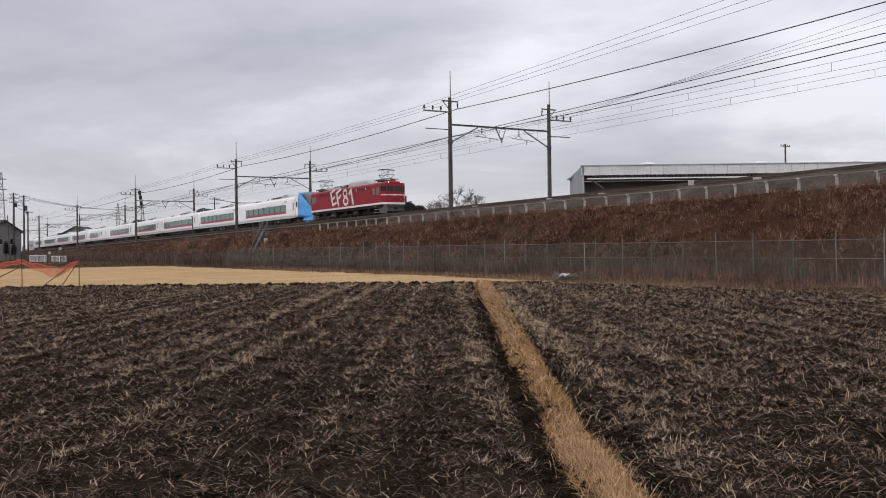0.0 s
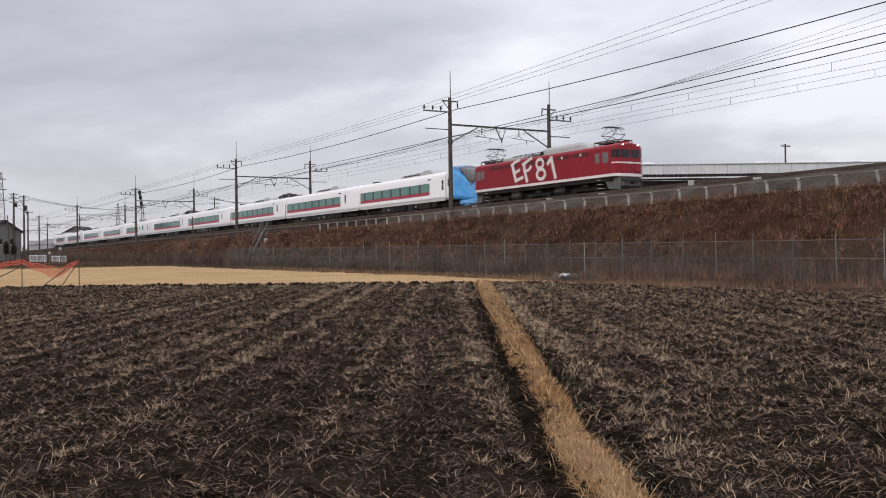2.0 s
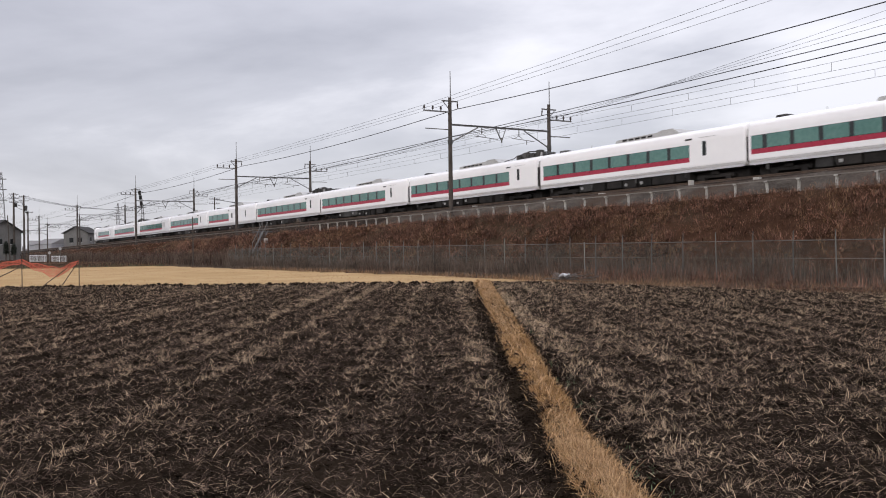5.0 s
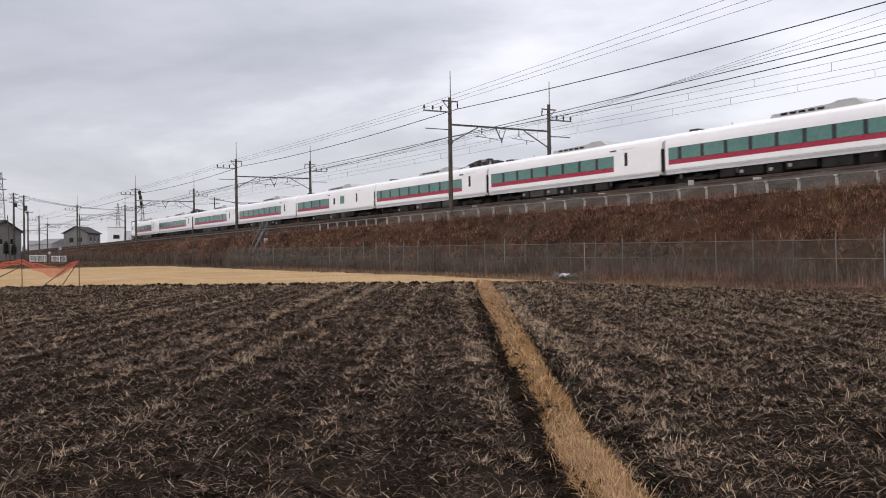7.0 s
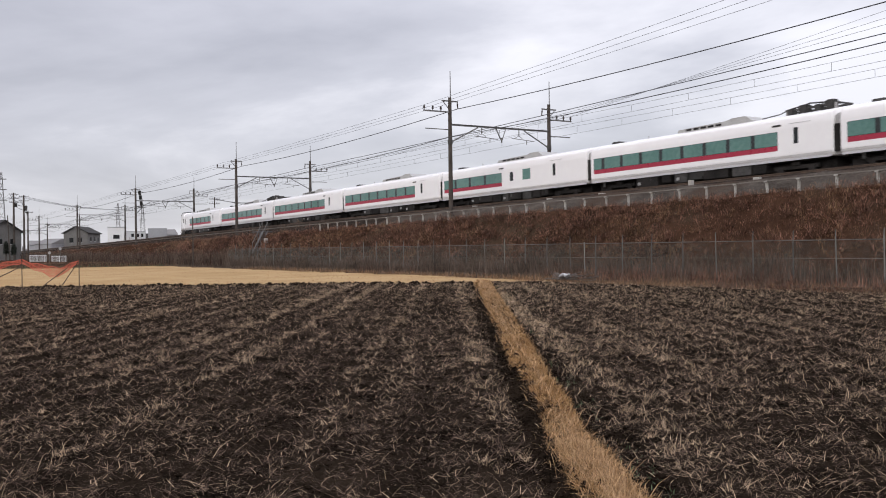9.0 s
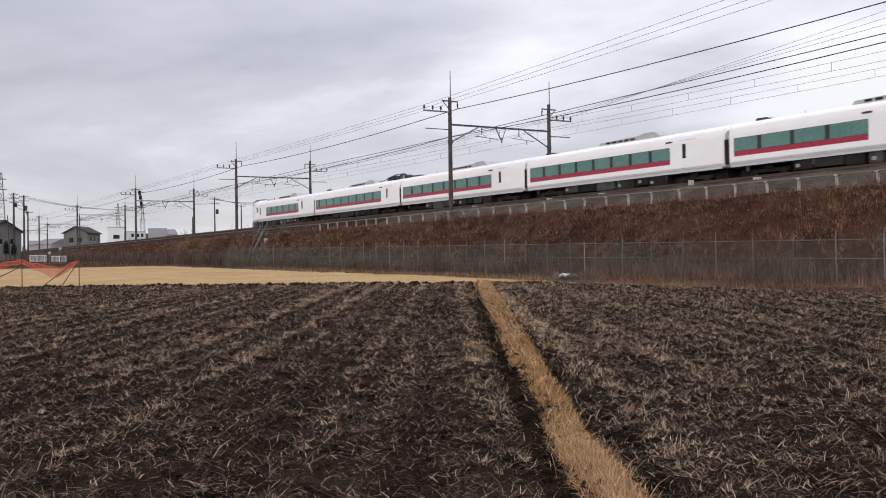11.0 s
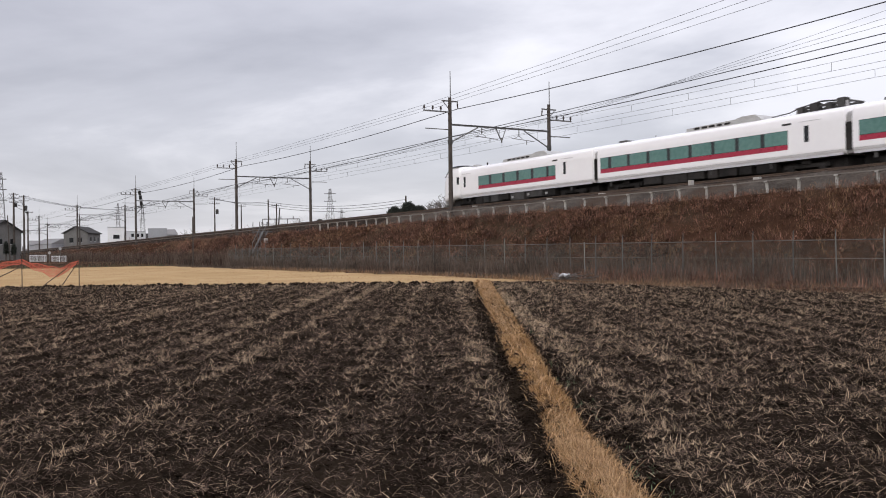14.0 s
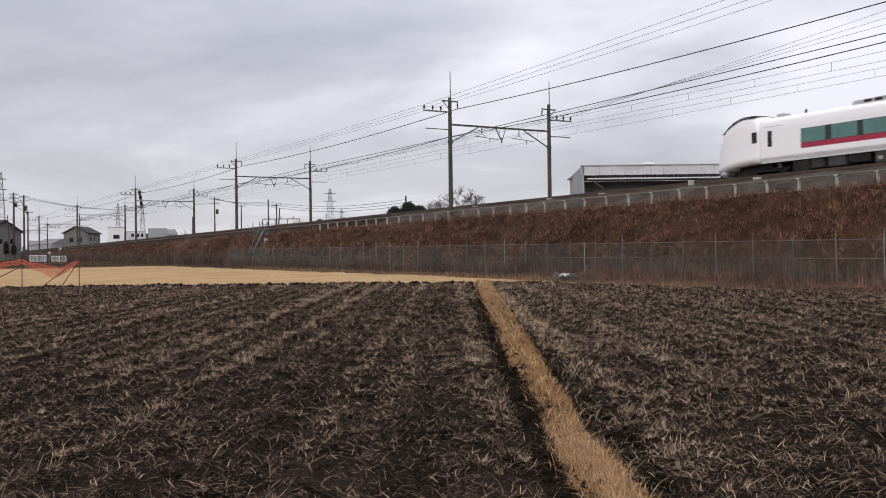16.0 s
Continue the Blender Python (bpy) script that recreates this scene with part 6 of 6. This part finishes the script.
def white_gate(x, y, turn, L, h, label):
    e = empty("white_railing", pose(x, y, 0, 0, 0, turn))
    for z in (0.15, h):
        part("rail", tube([(0, 0, z), (L, 0, z)], 0.045, 5), WHITEPAINT, e)
    shared, count = None, int(L / 0.3)
    for i in range(count + 1):
        big = i % 8 == 0 or i == count
        if big:
            o = part("post", tube([(0, 0, 0), (0, 0, h + 0.08)], 0.06, 6), WHITEPAINT, e)
        elif shared is None:
            o = shared = part("baluster", tube([(0, 0, 0.1), (0, 0, h)], 0.022, 5), WHITEPAINT, e)
        else:
            o = new("baluster", shared.data)
            o.parent = e
        o.location.x = i * L / count
    tagged(e, label, "railing", "white railings beyond the lawn")


def road_sign(x, y, h):
    e = empty("road_sign", pose(x, y, 0, 0, 0, 108))
    part("pole", tube([(0, 0, 0), (0, 0, h)], 0.05, 6), STEEL, e)
    part("disc", tube([(-0.02, -0.06, h - 0.3), (-0.02, -0.1, h - 0.3)], 0.27, 16), CONCRETE, e, "round pale sign disc")
    tagged(e, "round pale road sign on a thin steel pole", "road sign")


white_gate(-181.8, 26.3, 19.2, 5.6, 1.15, "white painted steel railing beyond the lawn")
white_gate(-174.6, 28.8, 19.2, 4.6, 1.0, "shorter white steel railing beside the road sign")
road_sign(-175.3, 28.5, 1.9)
road_sign(-171.5, 29.6, 2.6)


# ---- trees ----
def bare_tree(x, y, base, h, spread, seed, levels=5, label="bare grey winter tree with fine twigs"):
    r = random.Random(seed)
    e = empty("bare_tree", pose(x, y, base))
    trunk, crown = bmesh.new(), bmesh.new()

    def grow(bm, p, d, length, rad, lvl):
        q = p + d * length
        add_tube(bm if lvl < 2 else crown, [p, p.lerp(q, 0.5) + Vector((r.gauss(0, 0.04), r.gauss(0, 0.04), 0)) * length, q], [max(rad, 0.017), max(rad * 0.85, 0.015), max(rad * 0.66, 0.012)], 5 if lvl < 2 else 3, False)
        if lvl >= levels:
            return
        for k in range(r.choice((2, 3, 3)) + (lvl == 0)):
            nd = (d + Vector((r.gauss(0, spread), r.gauss(0, spread), r.uniform(-0.05, 0.4)))).normalized()
            grow(bm, p.lerp(q, r.uniform(0.6, 1.0)), nd, length * r.uniform(0.62, 0.85), rad * 0.6, lvl + 1)
    grow(trunk, Vector((0, 0, 0)), Vector((0, 0, 1)), h * 0.30, h * 0.022, 0)
    part("trunk", trunk, BARK, e)
    part("crown", crown, TWIG, e, "fine bare twigs")
    return tagged(e, label, "tree", "trees beyond the line")


bare_tree(-100.1, 66.1, 1.0, 9.0, 0.6, 3, 7)
bare_tree(-101.0, 65.4, 1.0, 8.2, 0.6, 13, 7)
bare_tree(-104.0, 64.5, 1.0, 6.3, 0.6, 4, 5)
bare_tree(-96.2, 69.3, 1.0, 7.1, 0.65, 5, 5)
bare_tree(-92.4, 71.0, 1.0, 7.0, 0.65, 6, 5)
bare_tree(-188.0, 56.0, 0.0, 7.0, 0.5, 7, 5)


def evergreen(x, y, base, rx, h, seed, label="dark rounded evergreen tree", n=2600):
    r = rng(seed)
    e = empty("evergreen_tree", pose(x, y, base))
    part("trunk", tube([(0, 0, 0), (0.1, 0, h * 0.35), (0, 0.1, h * 0.7)], [0.2, 0.16, 0.06], 7), BARK, e)
    a, u = r.uniform(0, 2 * math.pi, n), r.uniform(-0.2, 1, n)
    lump = 1 + 0.22 * np.sin(3 * a + seed) * np.cos(4 * u) + 0.12 * np.sin(7 * a)
    rad = np.sqrt(np.maximum(1 - u * u, 0.02)) * rx * lump * r.uniform(0.75, 1.0, n)
    c = np.stack([rad * np.cos(a), rad * np.sin(a), h * 0.45 + u * h * 0.55 * r.uniform(0.85, 1.0, n)], 1)
    k = 4
    cc = np.repeat(c, k, 0) + r.normal(0, 0.09, (n * k, 3))
    ob = blades("crown", cc, r.uniform(0, 6.28, n * k), r.uniform(0.2, 1.6, n * k), r.uniform(0.12, 0.26, n * k), r.uniform(0.06, 0.12, n * k), EVERGREEN, 0.8)
    ob.parent = e
    return tagged(e, label, "tree", "trees beyond the line")


evergreen(-105.0, 58.3, 2.2, 1.35, 4.7, 1)
evergreen(-104.0, 59.8, 2.2, 1.5, 5.3, 2)
evergreen(-103.2, 61.0, 2.2, 1.4, 4.8, 3)
evergreen(-131.0, 59.8, 2.0, 1.1, 4.2, 4, n=1200)
evergreen(-224.0, 27.6, 0.0, 0.5, 4.2, 5, n=700, label="small dark conical garden shrub")
evergreen(-222.8, 29.0, 0.0, 0.5, 3.6, 6, n=700, label="small dark conical garden shrub")


# ---- substation frame behind the line ----
def steel_frame():
    e = empty("switchgear_rack", pose(-168.0, 64.9, 0, 0, 0, 68))
    for x in (0, 2.3, 4.6, 6.9):
        part("column", tube([(x, 0, 0), (x, 0, 7.5)], 0.09, 5), STEEL, e)
    part("beam", tube([(0, 0, 7.45), (6.9, 0, 7.45)], 0.09, 5), STEEL, e)
    part("beam", tube([(0, 0, 6.5), (6.9, 0, 6.5)], 0.06, 5), STEEL, e)
    for x in (1.2, 3.4, 5.7):
        part("insulator", tube([(x, 0, 7.45), (x, 0, 8.0)], 0.07, 6), PORCELAIN, e)
    tagged(e, "small steel switchgear rack behind the line", "switchgear")


steel_frame()


# ---- far town and woods along the horizon ----
# the haze is in the wall, roof and wood colours, there is no mist
def far_town():
    r = random.Random(77)
    for i in range(26):
        ang = HEAD + radians(r.uniform(-30, -21.5)) if i < 16 else HEAD + radians(r.uniform(-20, 28))
        dist = r.uniform(380, 760)
        x, y = -math.cos(ang) * dist, math.sin(ang) * dist
        w, d, h = r.uniform(8, 16), r.uniform(7, 12), r.uniform(5, 8.5)
        e = empty("distant_house", pose(x, y, 0, 0, 0, r.uniform(0, 180)))
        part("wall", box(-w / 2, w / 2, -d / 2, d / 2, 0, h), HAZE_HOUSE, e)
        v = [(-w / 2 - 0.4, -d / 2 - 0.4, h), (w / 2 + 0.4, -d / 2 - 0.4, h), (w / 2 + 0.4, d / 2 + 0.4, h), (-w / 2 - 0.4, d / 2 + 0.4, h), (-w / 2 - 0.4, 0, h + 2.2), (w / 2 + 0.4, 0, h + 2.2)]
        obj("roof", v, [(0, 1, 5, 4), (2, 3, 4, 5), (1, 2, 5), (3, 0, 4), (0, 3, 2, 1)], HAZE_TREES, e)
        tagged(e, "hazy distant house among the fields", "house", "distant houses")
    v, f = [], []
    rr = rng(6)
    n = 9000
    ang = rr.uniform(0, 2 * math.pi, n)
    dist = rr.uniform(800, 1000, n)
    hgt = (6 + 5 * vnoise(ang * 40, ang * 0, 1.0) + 3 * vnoise(ang * 170, ang * 0 + 4, 1.0)) * rr.uniform(0.4, 1, n)
    base = np.stack([dist * np.cos(ang), dist * np.sin(ang), np.zeros(n)], 1)
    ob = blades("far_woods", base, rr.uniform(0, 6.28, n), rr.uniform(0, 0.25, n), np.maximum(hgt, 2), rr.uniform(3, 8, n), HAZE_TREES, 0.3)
    tagged(ob, "hazy grey woods along the horizon", "woods", kind="stuff")


far_town()


# ---- movement of the train ----
def lead_x(t):
    """Place of the first car's rear end along the line at t seconds."""
    return -124.12 + 17.387 * t - 0.03677 * t * t


def rolling(x):
    return pose(x, TRACK_FAR, rail_z(x), 0, TILT, 0)


def motions():
    times = [i * 0.5 for i in range(33)]
    for i, c in enumerate(CARS):
        walk(c, [(t, rolling(lead_x(t) - 20.5 * i - (0.25 if i == 0 else 0.0))) for t in times])
    walk(LOCO, [(t, rolling(lead_x(t) + 22.02)) for t in times])


motions()
